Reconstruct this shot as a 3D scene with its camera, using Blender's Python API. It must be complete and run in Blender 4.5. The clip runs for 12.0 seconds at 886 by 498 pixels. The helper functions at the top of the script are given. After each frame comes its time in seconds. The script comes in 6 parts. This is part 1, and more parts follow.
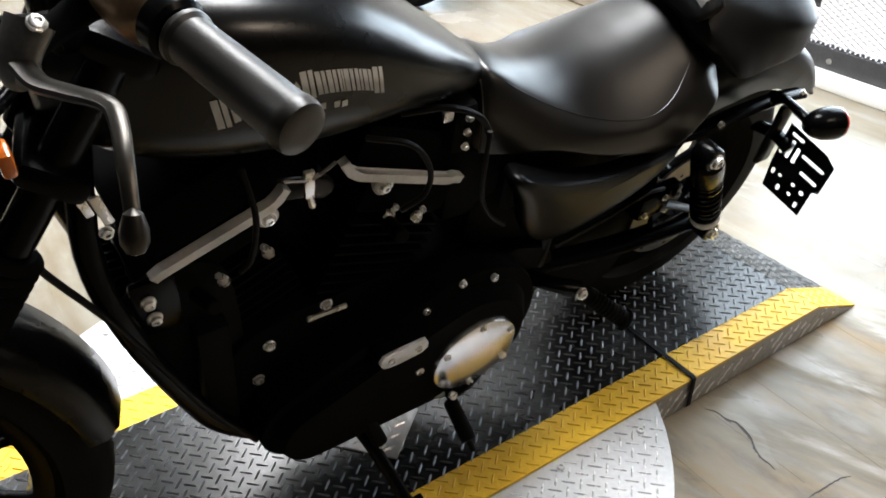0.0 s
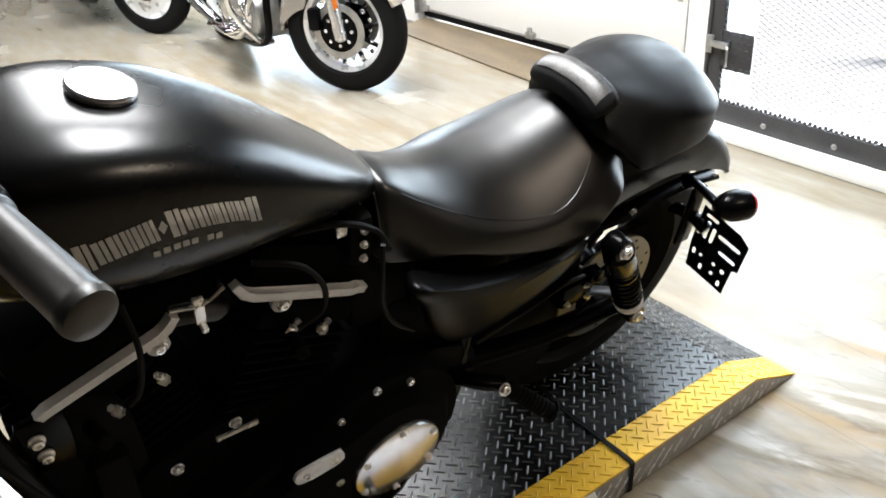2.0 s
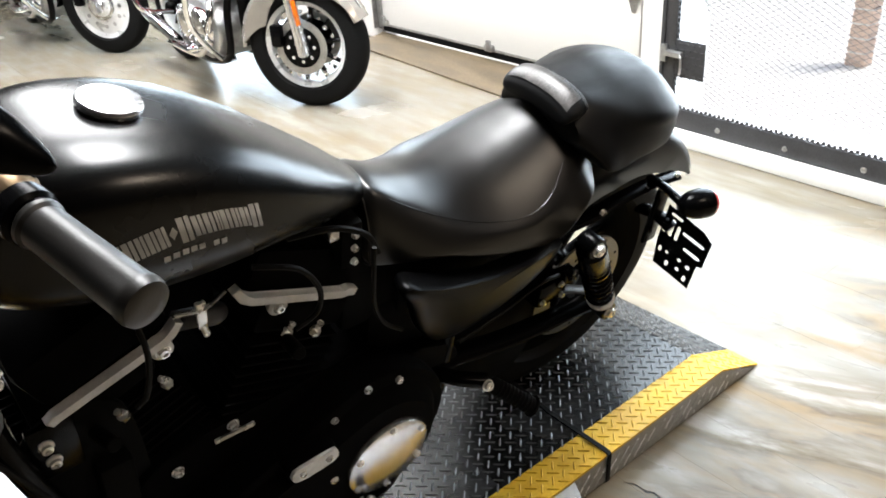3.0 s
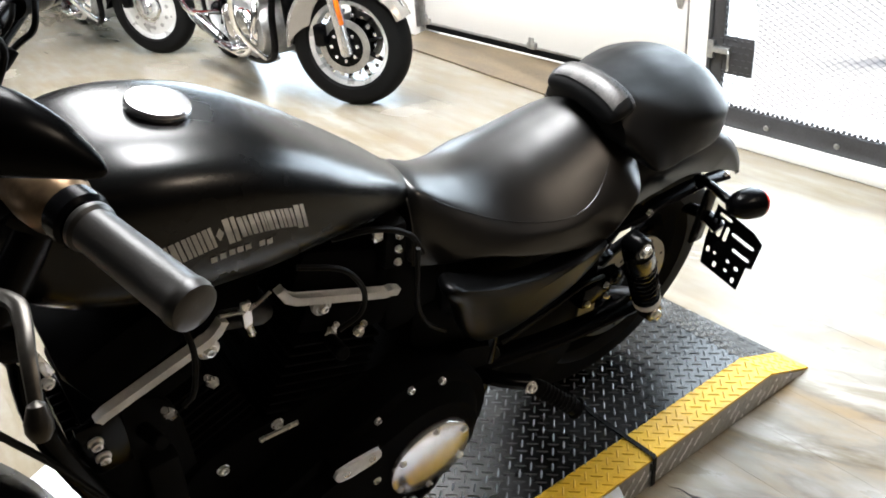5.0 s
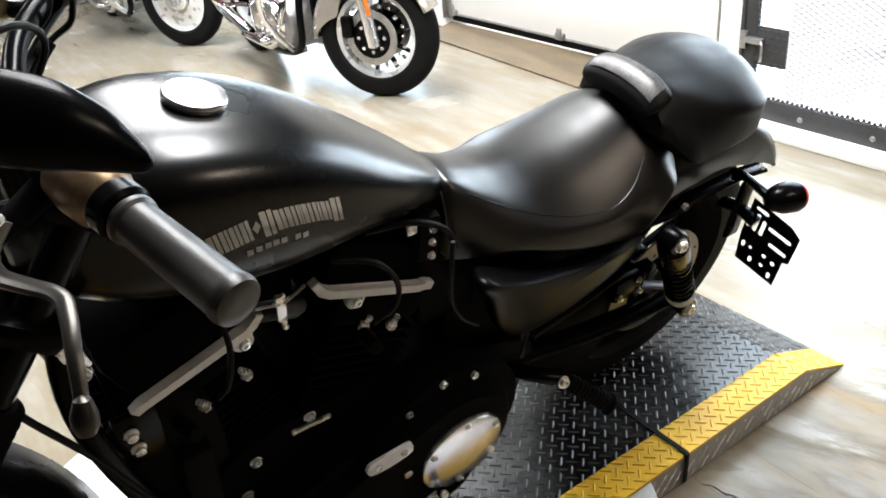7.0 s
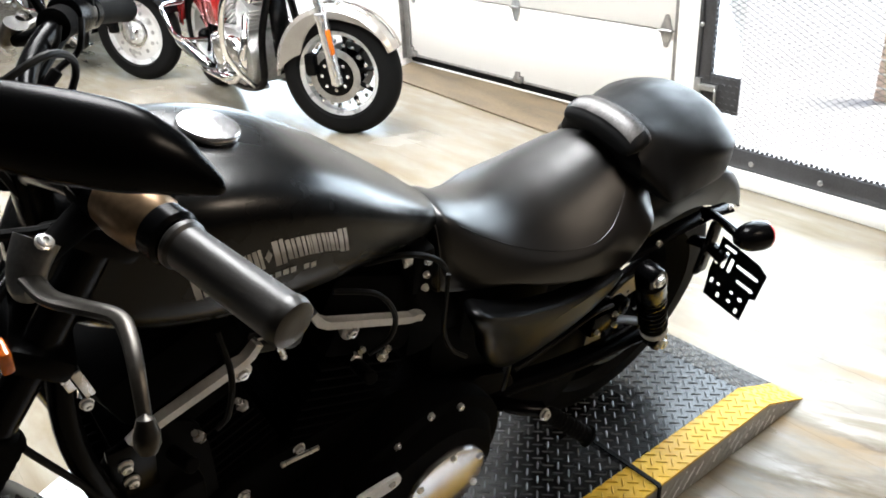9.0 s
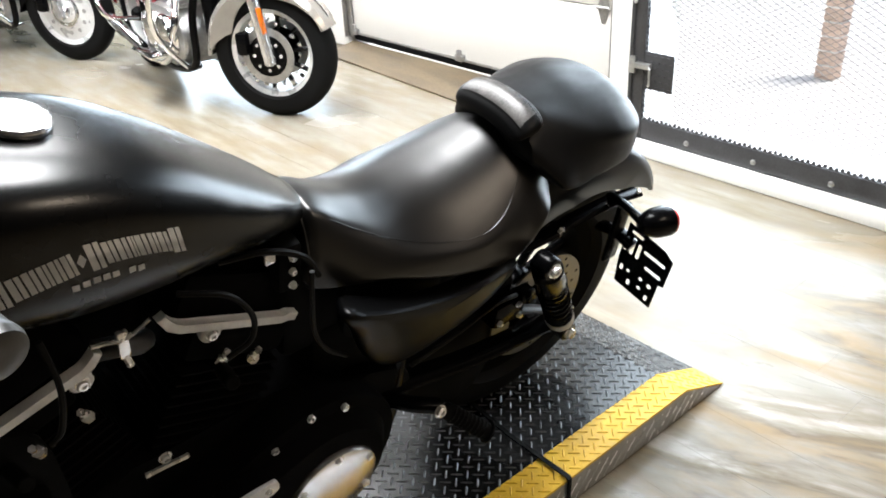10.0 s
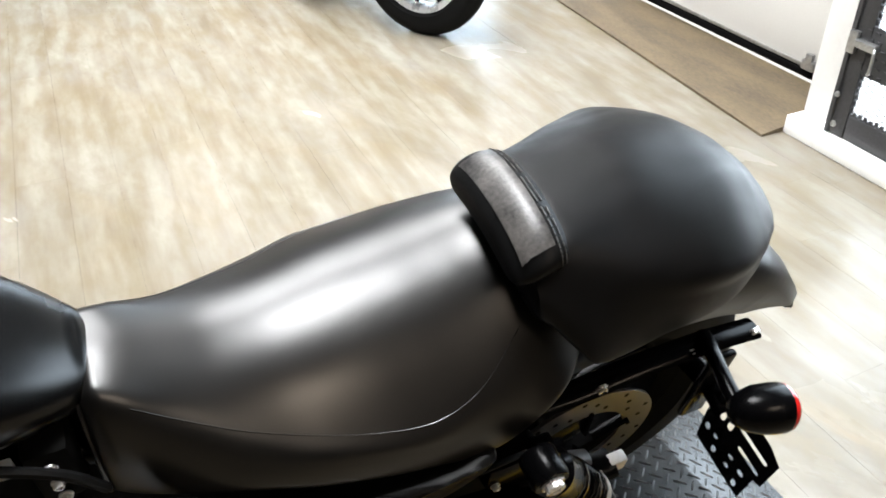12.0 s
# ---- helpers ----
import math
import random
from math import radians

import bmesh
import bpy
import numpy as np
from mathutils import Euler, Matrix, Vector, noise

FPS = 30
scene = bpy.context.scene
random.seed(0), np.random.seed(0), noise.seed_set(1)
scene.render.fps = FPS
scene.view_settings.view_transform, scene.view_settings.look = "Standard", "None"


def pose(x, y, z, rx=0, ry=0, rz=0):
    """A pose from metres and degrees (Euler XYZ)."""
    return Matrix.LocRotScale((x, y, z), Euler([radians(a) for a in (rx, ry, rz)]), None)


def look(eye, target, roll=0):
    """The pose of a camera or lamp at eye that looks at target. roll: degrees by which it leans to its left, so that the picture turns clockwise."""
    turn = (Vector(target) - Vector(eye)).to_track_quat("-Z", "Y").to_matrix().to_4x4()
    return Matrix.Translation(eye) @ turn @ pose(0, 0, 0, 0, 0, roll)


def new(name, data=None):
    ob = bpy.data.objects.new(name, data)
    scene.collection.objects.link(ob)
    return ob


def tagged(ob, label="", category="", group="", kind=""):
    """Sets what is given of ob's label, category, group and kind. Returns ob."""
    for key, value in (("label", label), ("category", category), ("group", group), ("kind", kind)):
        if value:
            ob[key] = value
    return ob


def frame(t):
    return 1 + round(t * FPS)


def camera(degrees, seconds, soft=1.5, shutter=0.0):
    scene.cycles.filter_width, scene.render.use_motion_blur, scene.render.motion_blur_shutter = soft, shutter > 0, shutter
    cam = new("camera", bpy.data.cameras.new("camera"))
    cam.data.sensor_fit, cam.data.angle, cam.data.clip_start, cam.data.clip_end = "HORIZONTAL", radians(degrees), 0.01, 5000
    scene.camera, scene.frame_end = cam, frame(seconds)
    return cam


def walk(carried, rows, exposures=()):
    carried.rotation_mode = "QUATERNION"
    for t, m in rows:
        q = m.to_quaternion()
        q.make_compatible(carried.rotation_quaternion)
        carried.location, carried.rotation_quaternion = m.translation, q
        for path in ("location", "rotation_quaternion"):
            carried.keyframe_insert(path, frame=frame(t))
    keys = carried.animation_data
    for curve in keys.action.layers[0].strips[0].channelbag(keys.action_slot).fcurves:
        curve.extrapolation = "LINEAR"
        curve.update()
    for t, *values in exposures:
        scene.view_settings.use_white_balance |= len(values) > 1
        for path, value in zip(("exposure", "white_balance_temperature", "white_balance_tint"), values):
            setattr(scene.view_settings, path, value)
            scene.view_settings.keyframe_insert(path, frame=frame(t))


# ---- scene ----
cam = camera(57.5, 12.0, soft=1.75)
PATH = [
    (0, (-1.086, -0.764, 1.247), (-0.196, 0.636, 0.129), -1.9),
    (0.5, (-1.043, -0.803, 1.297), (0.006, 0.544, 0.257), -2.8),
    (1, (-0.983, -0.823, 1.303), (0.056, 0.557, 0.295), -2.5),
    (1.5, (-0.907, -0.801, 1.287), (0.049, 0.651, 0.298), 0.6),
    (2, (-0.971, -0.799, 1.296), (0.009, 0.638, 0.309), -4.1),
    (2.5, (-1.039, -0.828, 1.309), (0.04, 0.549, 0.339), -3.7),
    (4.5, (-1.034, -0.807, 1.316), (-0.026, 0.638, 0.37), -6.7),
    (5, (-1.036, -0.814, 1.313), (-0.047, 0.634, 0.351), -5.6),
    (5.5, (-1.036, -0.813, 1.301), (-0.068, 0.625, 0.304), -4.4),
    (6, (-1.04, -0.813, 1.294), (-0.094, 0.633, 0.287), -4.5),
    (6.5, (-1.042, -0.801, 1.307), (-0.108, 0.667, 0.32), -6.2),
    (8.5, (-1.056, -0.79, 1.315), (-0.096, 0.685, 0.365), -5.2),
    (9, (-1.113, -0.777, 1.321), (-0.04, 0.651, 0.421), -3.6),
    (9.5, (-1.154, -0.821, 1.333), (0.07, 0.453, 0.396), -2.2),
    (10, (-0.963, -0.81, 1.302), (0.153, 0.55, 0.351), -3.3),
    (10.5, (-0.78, -0.826, 1.322), (0.191, 0.675, 0.424), -1.2),
    (11, (-0.708, -0.789, 1.347), (0.248, 0.725, 0.457), 1.2),
    (11.5, (-0.568, -0.574, 1.333), (0.204, 0.946, 0.288), 1.1),
    (12, (-0.386, -0.468, 1.308), (0.266, 1.019, 0.14), -1.6),
]
walk(cam, [(t, look(eye, target, roll)) for t, eye, target, roll in PATH], [(0.0, -0.17), (1.0, -0.09), (10.6, -0.03), (12.0, -0.30)])

# ---- daylight and exposure ----
world = bpy.data.worlds.new("world")
scene.world = world
world.use_nodes = True
wn = world.node_tree
sky = wn.nodes.new("ShaderNodeTexSky")
sky.sky_type = "NISHITA"
sky.sun_disc = False
sky.sun_elevation = radians(76)
sky.sun_rotation = radians(130)
bg = wn.nodes["Background"]
bg.inputs["Strength"].default_value = 0.15
wn.links.new(sky.outputs["Color"], bg.inputs["Color"])

sun = new("sun", bpy.data.lights.new("sun", "SUN"))
sun.data.energy = 4.5
sun.data.angle = radians(12)
sun.data.color = (1.0, 0.95, 0.88)
sun.matrix_world = look((1.5, -1.2, 8.0), (0, 0, 0))
scene.view_settings.exposure = 0.0


def area(name, m, sx, sy, watts, colour):
    lamp = new(name, bpy.data.lights.new(name, "AREA"))
    lamp.data.shape, lamp.data.size, lamp.data.size_y = "RECTANGLE", sx, sy
    lamp.data.energy, lamp.data.color = watts, colour
    lamp.matrix_world = m
    return lamp


# daylight through the gate opening and the glazed door further along the wall
area("gate_daylight", look((1.84, 0.56, 1.02), (0.0, 0.2, 0.0)), 1.15, 1.7, 84, (0.76, 0.89, 1.0))
area("window_daylight", look((1.9, 5.2, 1.4), (0.0, 4.6, 0.8)), 1.9, 2.2, 125, (0.72, 0.87, 1.0))
# overhead lamps, none seen; (-2.2, 4.6) is added fill to whiten the far floor
for lx, ly, watts, sx in ((0.30, 2.45, 165, 1.25), (0.12, 0.52, 108, 0.80), (-2.4, 2.8, 85, 0.9), (-2.2, 4.6, 100, 0.9), (0.35, 3.9, 120, 1.0), (0.2, 7.0, 50, 0.6)):
    area("ceiling_and_fill_light", pose(lx, ly, 3.09), sx, 1.5 if sx > 1 else 1.3, watts, (0.975, 0.985, 1.0)).data.spread = radians(130)
area("warm_ceiling_light", pose(1.15, -2.9, 3.09), 0.9, 0.9, 64, (1.0, 0.83, 0.66))


# ---- materials ----
def socket(node, key, value):
    node.inputs[key].default_value = value


def material(name, colour, rough=0.5, metal=0.0, dark=None, scale=8.0, amount=0.35, fine=90.0, bump=0.15, rough_var=0.12,
             stretch=(1, 1, 1), coat=0.0, island=0.0, depth=0.002, spec=None):
    """A surface with two scales of variation, a bump and an uneven gloss."""
    m = bpy.data.materials.new(name)
    m.use_nodes = True
    nt = m.node_tree
    b = nt.nodes["Principled BSDF"]
    co = nt.nodes.new("ShaderNodeTexCoord")
    mp = nt.nodes.new("ShaderNodeMapping")
    socket(mp, "Scale", stretch)
    nt.links.new(co.outputs["Object"], mp.inputs["Vector"])
    big = nt.nodes.new("ShaderNodeTexNoise")
    socket(big, "Scale", scale)
    socket(big, "Detail", 5.0)
    small = nt.nodes.new("ShaderNodeTexNoise")
    socket(small, "Scale", fine)
    socket(small, "Detail", 3.0)
    for n in (big, small):
        nt.links.new(mp.outputs["Vector"], n.inputs["Vector"])
    both = nt.nodes.new("ShaderNodeMix")
    both.data_type = "FLOAT"
    socket(both, 0, 0.4)
    nt.links.new(big.outputs["Fac"], both.inputs[2])
    nt.links.new(small.outputs["Fac"], both.inputs[3])
    ramp = nt.nodes.new("ShaderNodeMapRange")
    socket(ramp, "From Min", 0.35)
    socket(ramp, "From Max", 0.65)
    nt.links.new(both.outputs[0], ramp.inputs["Value"])
    mix = nt.nodes.new("ShaderNodeMix")
    mix.data_type = "RGBA"
    other = dark or tuple(c * (1 - amount) for c in colour)
    mix.inputs[6].default_value = (*other, 1)
    mix.inputs[7].default_value = (*colour, 1)
    nt.links.new(ramp.outputs["Result"], mix.inputs[0])
    last = mix.outputs[2]
    if island:
        info = nt.nodes.new("ShaderNodeObjectInfo")
        hsv = nt.nodes.new("ShaderNodeHueSaturation")
        rng = nt.nodes.new("ShaderNodeMapRange")
        socket(rng, "To Min", 1 - island)
        socket(rng, "To Max", 1 + island)
        nt.links.new(info.outputs["Random"], rng.inputs["Value"])
        nt.links.new(rng.outputs["Result"], hsv.inputs["Value"])
        nt.links.new(last, hsv.inputs["Color"])
        last = hsv.outputs["Color"]
    nt.links.new(last, b.inputs["Base Color"])
    rr = nt.nodes.new("ShaderNodeMapRange")
    socket(rr, "To Min", max(0.02, rough - rough_var))
    socket(rr, "To Max", min(1.0, rough + rough_var))
    nt.links.new(big.outputs["Fac"], rr.inputs["Value"])
    nt.links.new(rr.outputs["Result"], b.inputs["Roughness"])
    socket(b, "Metallic", metal)
    if coat:
        socket(b, "Coat Weight", coat)
        socket(b, "Coat Roughness", 0.06)
    if spec is not None:
        socket(b, "Specular IOR Level", spec)
    if bump:
        bp = nt.nodes.new("ShaderNodeBump")
        socket(bp, "Strength", bump)
        socket(bp, "Distance", depth)
        nt.links.new(small.outputs["Fac"], bp.inputs["Height"])
        nt.links.new(bp.outputs["Normal"], b.inputs["Normal"])
    return m


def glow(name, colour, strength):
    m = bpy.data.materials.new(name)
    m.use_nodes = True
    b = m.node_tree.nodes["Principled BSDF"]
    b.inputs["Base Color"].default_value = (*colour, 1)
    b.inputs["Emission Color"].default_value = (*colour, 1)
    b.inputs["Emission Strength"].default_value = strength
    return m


DENIM = material("denim_black_paint", (0.0012, 0.0012, 0.0013), 0.27, 0.0, spec=0.37, scale=5, fine=900, bump=0.0, rough_var=0.05)
SATIN = material("satin_black_bodywork", (0.0016, 0.0016, 0.0017), 0.30, spec=0.10, scale=5, fine=700, bump=0.02, depth=0.0003, rough_var=0.07)
GLOSS = material("gloss_black_paint", (0.002, 0.002, 0.0023), 0.24, spec=0.09, scale=6, fine=300, bump=0.02, depth=0.0004, rough_var=0.06)
WRINKLE = material("wrinkle_black_coating", (0.0022, 0.0022, 0.0023), 0.75, scale=20, fine=700, bump=0.3, depth=0.0005, spec=0.03)
LEATHER = material("black_leather", (0.0075, 0.0065, 0.0056), 0.34, dark=(0.0025, 0.0025, 0.0026), spec=0.58, scale=6, fine=620, bump=0.1, depth=0.0006, rough_var=0.08)
PADSKIN = material("dull_grained_leather", (0.004, 0.004, 0.0042), 0.46, spec=0.15, scale=14, fine=480, bump=0.25, depth=0.0008, rough_var=0.16, stretch=(1, 3, 1))
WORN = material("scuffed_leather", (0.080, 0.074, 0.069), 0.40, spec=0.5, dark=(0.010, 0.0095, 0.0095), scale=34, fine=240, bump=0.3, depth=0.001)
RUBBER = material("black_rubber", (0.003, 0.003, 0.003), 0.7, spec=0.06, scale=15, fine=260, bump=0.2, depth=0.0008)
GRIP = material("grey_black_grip_rubber", (0.0155, 0.0135, 0.0112), 0.40, spec=0.6, scale=22, fine=420, bump=0.2, depth=0.0006)
TYRE = material("tyre_rubber", (0.006, 0.006, 0.006), 0.75, spec=0.1, scale=12, fine=180, bump=0.3, depth=0.0012)
CHROME = material("chrome", (0.86, 0.86, 0.87), 0.08, 1.0, amount=0.08, scale=4, fine=60, bump=0.0, rough_var=0.04)
STEEL = material("zinc_bolt_steel", (0.88, 0.87, 0.85), 0.27, 0.72, amount=0.2, scale=30, fine=200, bump=0.05)
ALU = material("machined_aluminium", (0.68, 0.68, 0.67), 0.55, 0.05, amount=0.2, scale=14, fine=160, bump=0.08, depth=0.0005)
DISCM = material("brake_disc_steel", (0.15, 0.14, 0.125), 0.4, 1.0, scale=10, fine=400, bump=0.05)
LEVER = material("satin_dark_metal", (0.075, 0.069, 0.06), 0.34, 0.85, scale=20, fine=200, bump=0.03)
PERCH = material("satin_grey_casting", (0.18, 0.176, 0.168), 0.36, 0.6, scale=20, fine=300, bump=0.1, depth=0.0005)
DECAL = material("grey_decal_print", (0.78, 0.78, 0.77), 0.5, scale=60, fine=500, bump=0.0, amount=0.18)
# gold-brown reflections on the near housing, put into its colour
BRONZE_SHEEN = material("bronze_sheen_housing", (0.30, 0.20, 0.115), 0.38, 0.8, scale=18, fine=200, bump=0.05)
ORANGE = material("amber_lens", (0.75, 0.16, 0.01), 0.16, scale=30, fine=200, bump=0.05, coat=0.5)
RED = material("red_lens", (0.55, 0.015, 0.012), 0.15, scale=30, fine=200, bump=0.05, coat=0.5)
REDPAINT = material("deep_red_paint", (0.28, 0.012, 0.01), 0.18, scale=4, fine=300, bump=0.0, coat=0.8)
SILVERPAINT = material("silver_paint", (0.40, 0.37, 0.335), 0.24, 0.55, scale=6, fine=500, bump=0.02, coat=0.6)
POLISHED = material("polished_wheel_metal", (0.82, 0.82, 0.83), 0.24, 0.9, amount=0.22, scale=6, fine=60, bump=0.0)
RIMSILVER = material("bright_cast_rim", (0.8, 0.8, 0.79), 0.3, 0.35, amount=0.15, scale=12, fine=80, bump=0.0)
YELLOW = material("yellow_safety_paint", (0.88, 0.55, 0.022), 0.48, dark=(0.70, 0.40, 0.015), scale=10, fine=140, bump=0.2, depth=0.001)
DARKPLATE = material("dark_painted_tread_plate", (0.012, 0.0121, 0.0123), 0.26, 0.05, dark=(0.0035, 0.0033, 0.0028), spec=0.46, scale=6, fine=70, bump=0.2, depth=0.001)
# paler than the plate: rubbed edges, with the lugs' highlights put into the colour
DARKLUG = material("rubbed_highlit_lugs", (0.23, 0.235, 0.24), 0.38, 0.6, dark=(0.045, 0.046, 0.048), scale=7, fine=50, bump=0.1)
SILVERLUG = material("rubbed_aluminium_lugs", (0.92, 0.92, 0.92), 0.27, 0.45, scale=30, fine=120, amount=0.12, bump=0.05)
DULLALU = material("dull_aluminium_skirt", (0.44, 0.435, 0.42), 0.45, 0.35, dark=(0.30, 0.29, 0.27), scale=9, fine=110, bump=0.12, depth=0.0008)
SILVER = material("bare_aluminium_tread_plate", (0.66, 0.665, 0.67), 0.4, 0.3, dark=(0.50, 0.50, 0.50), scale=7, fine=90, bump=0.15, depth=0.0008)
WHITE = material("white_wall_paint", (0.8, 0.79, 0.76), 0.5, scale=2.5, fine=60, amount=0.07, bump=0.06)
DOORWHITE = material("white_door_paint", (0.60, 0.585, 0.55), 0.42, scale=1.5, fine=120, amount=0.06, bump=0.05)
# ceiling colour set dark to lower the ambient bounce, not a known paint
CEIL = material("darkened_ceiling", (0.10, 0.097, 0.094), 0.8, scale=3, fine=60, amount=0.08)
GREY = material("dark_grey_steel", (0.055, 0.055, 0.058), 0.5, 0.3, scale=14, fine=120, bump=0.2, depth=0.001)
GALV = material("galvanised_steel", (0.5, 0.5, 0.49), 0.38, 0.9, scale=25, fine=120, bump=0.08)
CONCRETE = material("pale_concrete", (0.8, 0.79, 0.77), 0.85, scale=1.2, fine=40, amount=0.15, bump=0.2)
SUBFLOOR = material("glue_stained_subfloor", (0.11, 0.088, 0.062), 0.8, scale=3, fine=50, amount=0.3, bump=0.2)
# near-black in place of shade, for wall parts that only reflections reach
SHADE_WALL = material("shade_dark_wall", (0.024, 0.0205, 0.0175), 0.6, scale=2.5, fine=60, amount=0.1)
BRICK = material("red_brick_post", (0.72, 0.54, 0.43), 0.8, scale=9, fine=80, amount=0.4)
STRAP = material("black_webbing", (0.005, 0.005, 0.005), 0.75, spec=0.15, scale=30, fine=500, bump=0.3, depth=0.0006)
CABLE = material("black_cable_sheath", (0.004, 0.004, 0.004), 0.5, spec=0.12, scale=40, fine=300, bump=0.05)
BOARD = material("stained_plywood", (0.150, 0.112, 0.066), 0.45, dark=(0.062, 0.046, 0.028), scale=4, fine=60, stretch=(3.5, 0.7, 1), bump=0.15)


def floor_material():
    """Wood-look vinyl planks: long grain, warm and pale streaks, scuffs; each plank a little different."""
    m = bpy.data.materials.new("wood_look_vinyl")
    m.use_nodes = True
    nt = m.node_tree
    b = nt.nodes["Principled BSDF"]
    geo = nt.nodes.new("ShaderNodeNewGeometry")
    info = nt.nodes.new("ShaderNodeObjectInfo")
    add = nt.nodes.new("ShaderNodeVectorMath")
    add.operation = "ADD"
    off = nt.nodes.new("ShaderNodeMath")
    off.operation = "MULTIPLY"
    socket(off, 1, 0.012)
    nt.links.new(info.outputs["Random"], off.inputs[0])
    nt.links.new(geo.outputs["Position"], add.inputs[0])
    nt.links.new(off.outputs[0], add.inputs[1])
    mp = nt.nodes.new("ShaderNodeMapping")
    socket(mp, "Scale", (5.0, 0.75, 1.0))
    nt.links.new(add.outputs[0], mp.inputs["Vector"])
    grain = nt.nodes.new("ShaderNodeTexNoise")
    socket(grain, "Scale", 2.6)
    socket(grain, "Detail", 8.0)
    socket(grain, "Distortion", 0.15)
    nt.links.new(mp.outputs["Vector"], grain.inputs["Vector"])
    ramp = nt.nodes.new("ShaderNodeValToRGB")
    e = ramp.color_ramp.elements
    e[0].position, e[0].color = 0.34, (0.133, 0.110, 0.074, 1)
    e[1].position, e[1].color = 0.66, (0.216, 0.198, 0.164, 1)
    mid = e.new(0.5)
    mid.color = (0.176, 0.153, 0.113, 1)
    nt.links.new(grain.outputs["Fac"], ramp.inputs["Fac"])
    wear = nt.nodes.new("ShaderNodeTexNoise")
    socket(wear, "Scale", 1.3)
    socket(wear, "Detail", 3.0)
    nt.links.new(geo.outputs["Position"], wear.inputs["Vector"])
    wr = nt.nodes.new("ShaderNodeMapRange")
    socket(wr, "From Min", 0.35)
    socket(wr, "From Max", 0.75)
    nt.links.new(wear.outputs["Fac"], wr.inputs["Value"])
    half = nt.nodes.new("ShaderNodeMath")
    half.operation = "MULTIPLY"
    socket(half, 1, 0.55)
    nt.links.new(wr.outputs["Result"], half.inputs[0])
    mix = nt.nodes.new("ShaderNodeMix")
    mix.data_type = "RGBA"
    nt.links.new(half.outputs[0], mix.inputs[0])
    nt.links.new(ramp.outputs["Color"], mix.inputs[6])
    mix.inputs[7].default_value = (0.228, 0.221, 0.208, 1)
    hsv = nt.nodes.new("ShaderNodeHueSaturation")
    rng = nt.nodes.new("ShaderNodeMapRange")
    socket(rng, "To Min", 0.97)
    socket(rng, "To Max", 1.03)
    nt.links.new(info.outputs["Random"], rng.inputs["Value"])
    nt.links.new(rng.outputs["Result"], hsv.inputs["Value"])
    # brown smears of old adhesive, drawn out at a slant
    sm = nt.nodes.new("ShaderNodeMapping")
    sm.vector_type = "TEXTURE"
    socket(sm, "Scale", (0.17, 0.62, 1.0))
    socket(sm, "Rotation", (0, 0, 0.36))
    nt.links.new(geo.outputs["Position"], sm.inputs["Vector"])
    smear = nt.nodes.new("ShaderNodeTexNoise")
    socket(smear, "Scale", 1.0)
    socket(smear, "Detail", 10.0)
    socket(smear, "Roughness", 0.62)
    socket(smear, "Distortion", 0.7)
    nt.links.new(sm.outputs["Vector"], smear.inputs["Vector"])
    sr = nt.nodes.new("ShaderNodeMapRange")
    socket(sr, "From Min", 0.33)
    socket(sr, "From Max", 0.61)
    socket(sr, "To Max", 0.97)
    nt.links.new(smear.outputs["Fac"], sr.inputs["Value"])
    sep = nt.nodes.new("ShaderNodeSeparateXYZ")
    nt.links.new(geo.outputs["Position"], sep.inputs[0])
    near = nt.nodes.new("ShaderNodeMapRange")
    socket(near, "From Min", -0.22)
    socket(near, "From Max", 0.45)
    socket(near, "To Min", 1.0)
    socket(near, "To Max", 0.12)
    nt.links.new(sep.outputs["Y"], near.inputs["Value"])
    worn = nt.nodes.new("ShaderNodeMath")
    worn.operation = "MULTIPLY"
    nt.links.new(sr.outputs["Result"], worn.inputs[0])
    nt.links.new(near.outputs["Result"], worn.inputs[1])
    mix2 = nt.nodes.new("ShaderNodeMix")
    mix2.data_type = "RGBA"
    nt.links.new(worn.outputs[0], mix2.inputs[0])
    nt.links.new(mix.outputs[2], mix2.inputs[6])
    # the smears run from ochre through grey-brown to pale film
    film_ = nt.nodes.new("ShaderNodeTexNoise")
    socket(film_, "Scale", 0.9)
    socket(film_, "Detail", 9.0)
    socket(film_, "Roughness", 0.58)
    socket(film_, "Distortion", 0.5)
    nt.links.new(sm.outputs["Vector"], film_.inputs["Vector"])
    tint = nt.nodes.new("ShaderNodeValToRGB")
    f = tint.color_ramp.elements
    f[0].position, f[0].color = 0.33, (0.12, 0.090, 0.052, 1)
    f[1].position, f[1].color = 0.66, (0.37, 0.352, 0.325, 1)
    for at, c in ((0.42, (0.235, 0.155, 0.070, 1)), (0.49, (0.205, 0.150, 0.086, 1)), (0.54, (0.125, 0.100, 0.070, 1)), (0.60, (0.215, 0.190, 0.155, 1))):
        f.new(at).color = c
    nt.links.new(film_.outputs["Fac"], tint.inputs["Fac"])
    nt.links.new(tint.outputs["Color"], mix2.inputs[7])
    # yellowish mottling a hand wide, with fine speckle in it
    mm_ = nt.nodes.new("ShaderNodeMapping")
    socket(mm_, "Scale", (6.0, 2.2, 1.0))
    nt.links.new(add.outputs[0], mm_.inputs["Vector"])
    mot = nt.nodes.new("ShaderNodeTexNoise")
    socket(mot, "Scale", 2.4)
    socket(mot, "Detail", 7.0)
    socket(mot, "Roughness", 0.6)
    nt.links.new(mm_.outputs["Vector"], mot.inputs["Vector"])
    mo = nt.nodes.new("ShaderNodeMapRange")
    socket(mo, "From Min", 0.42)
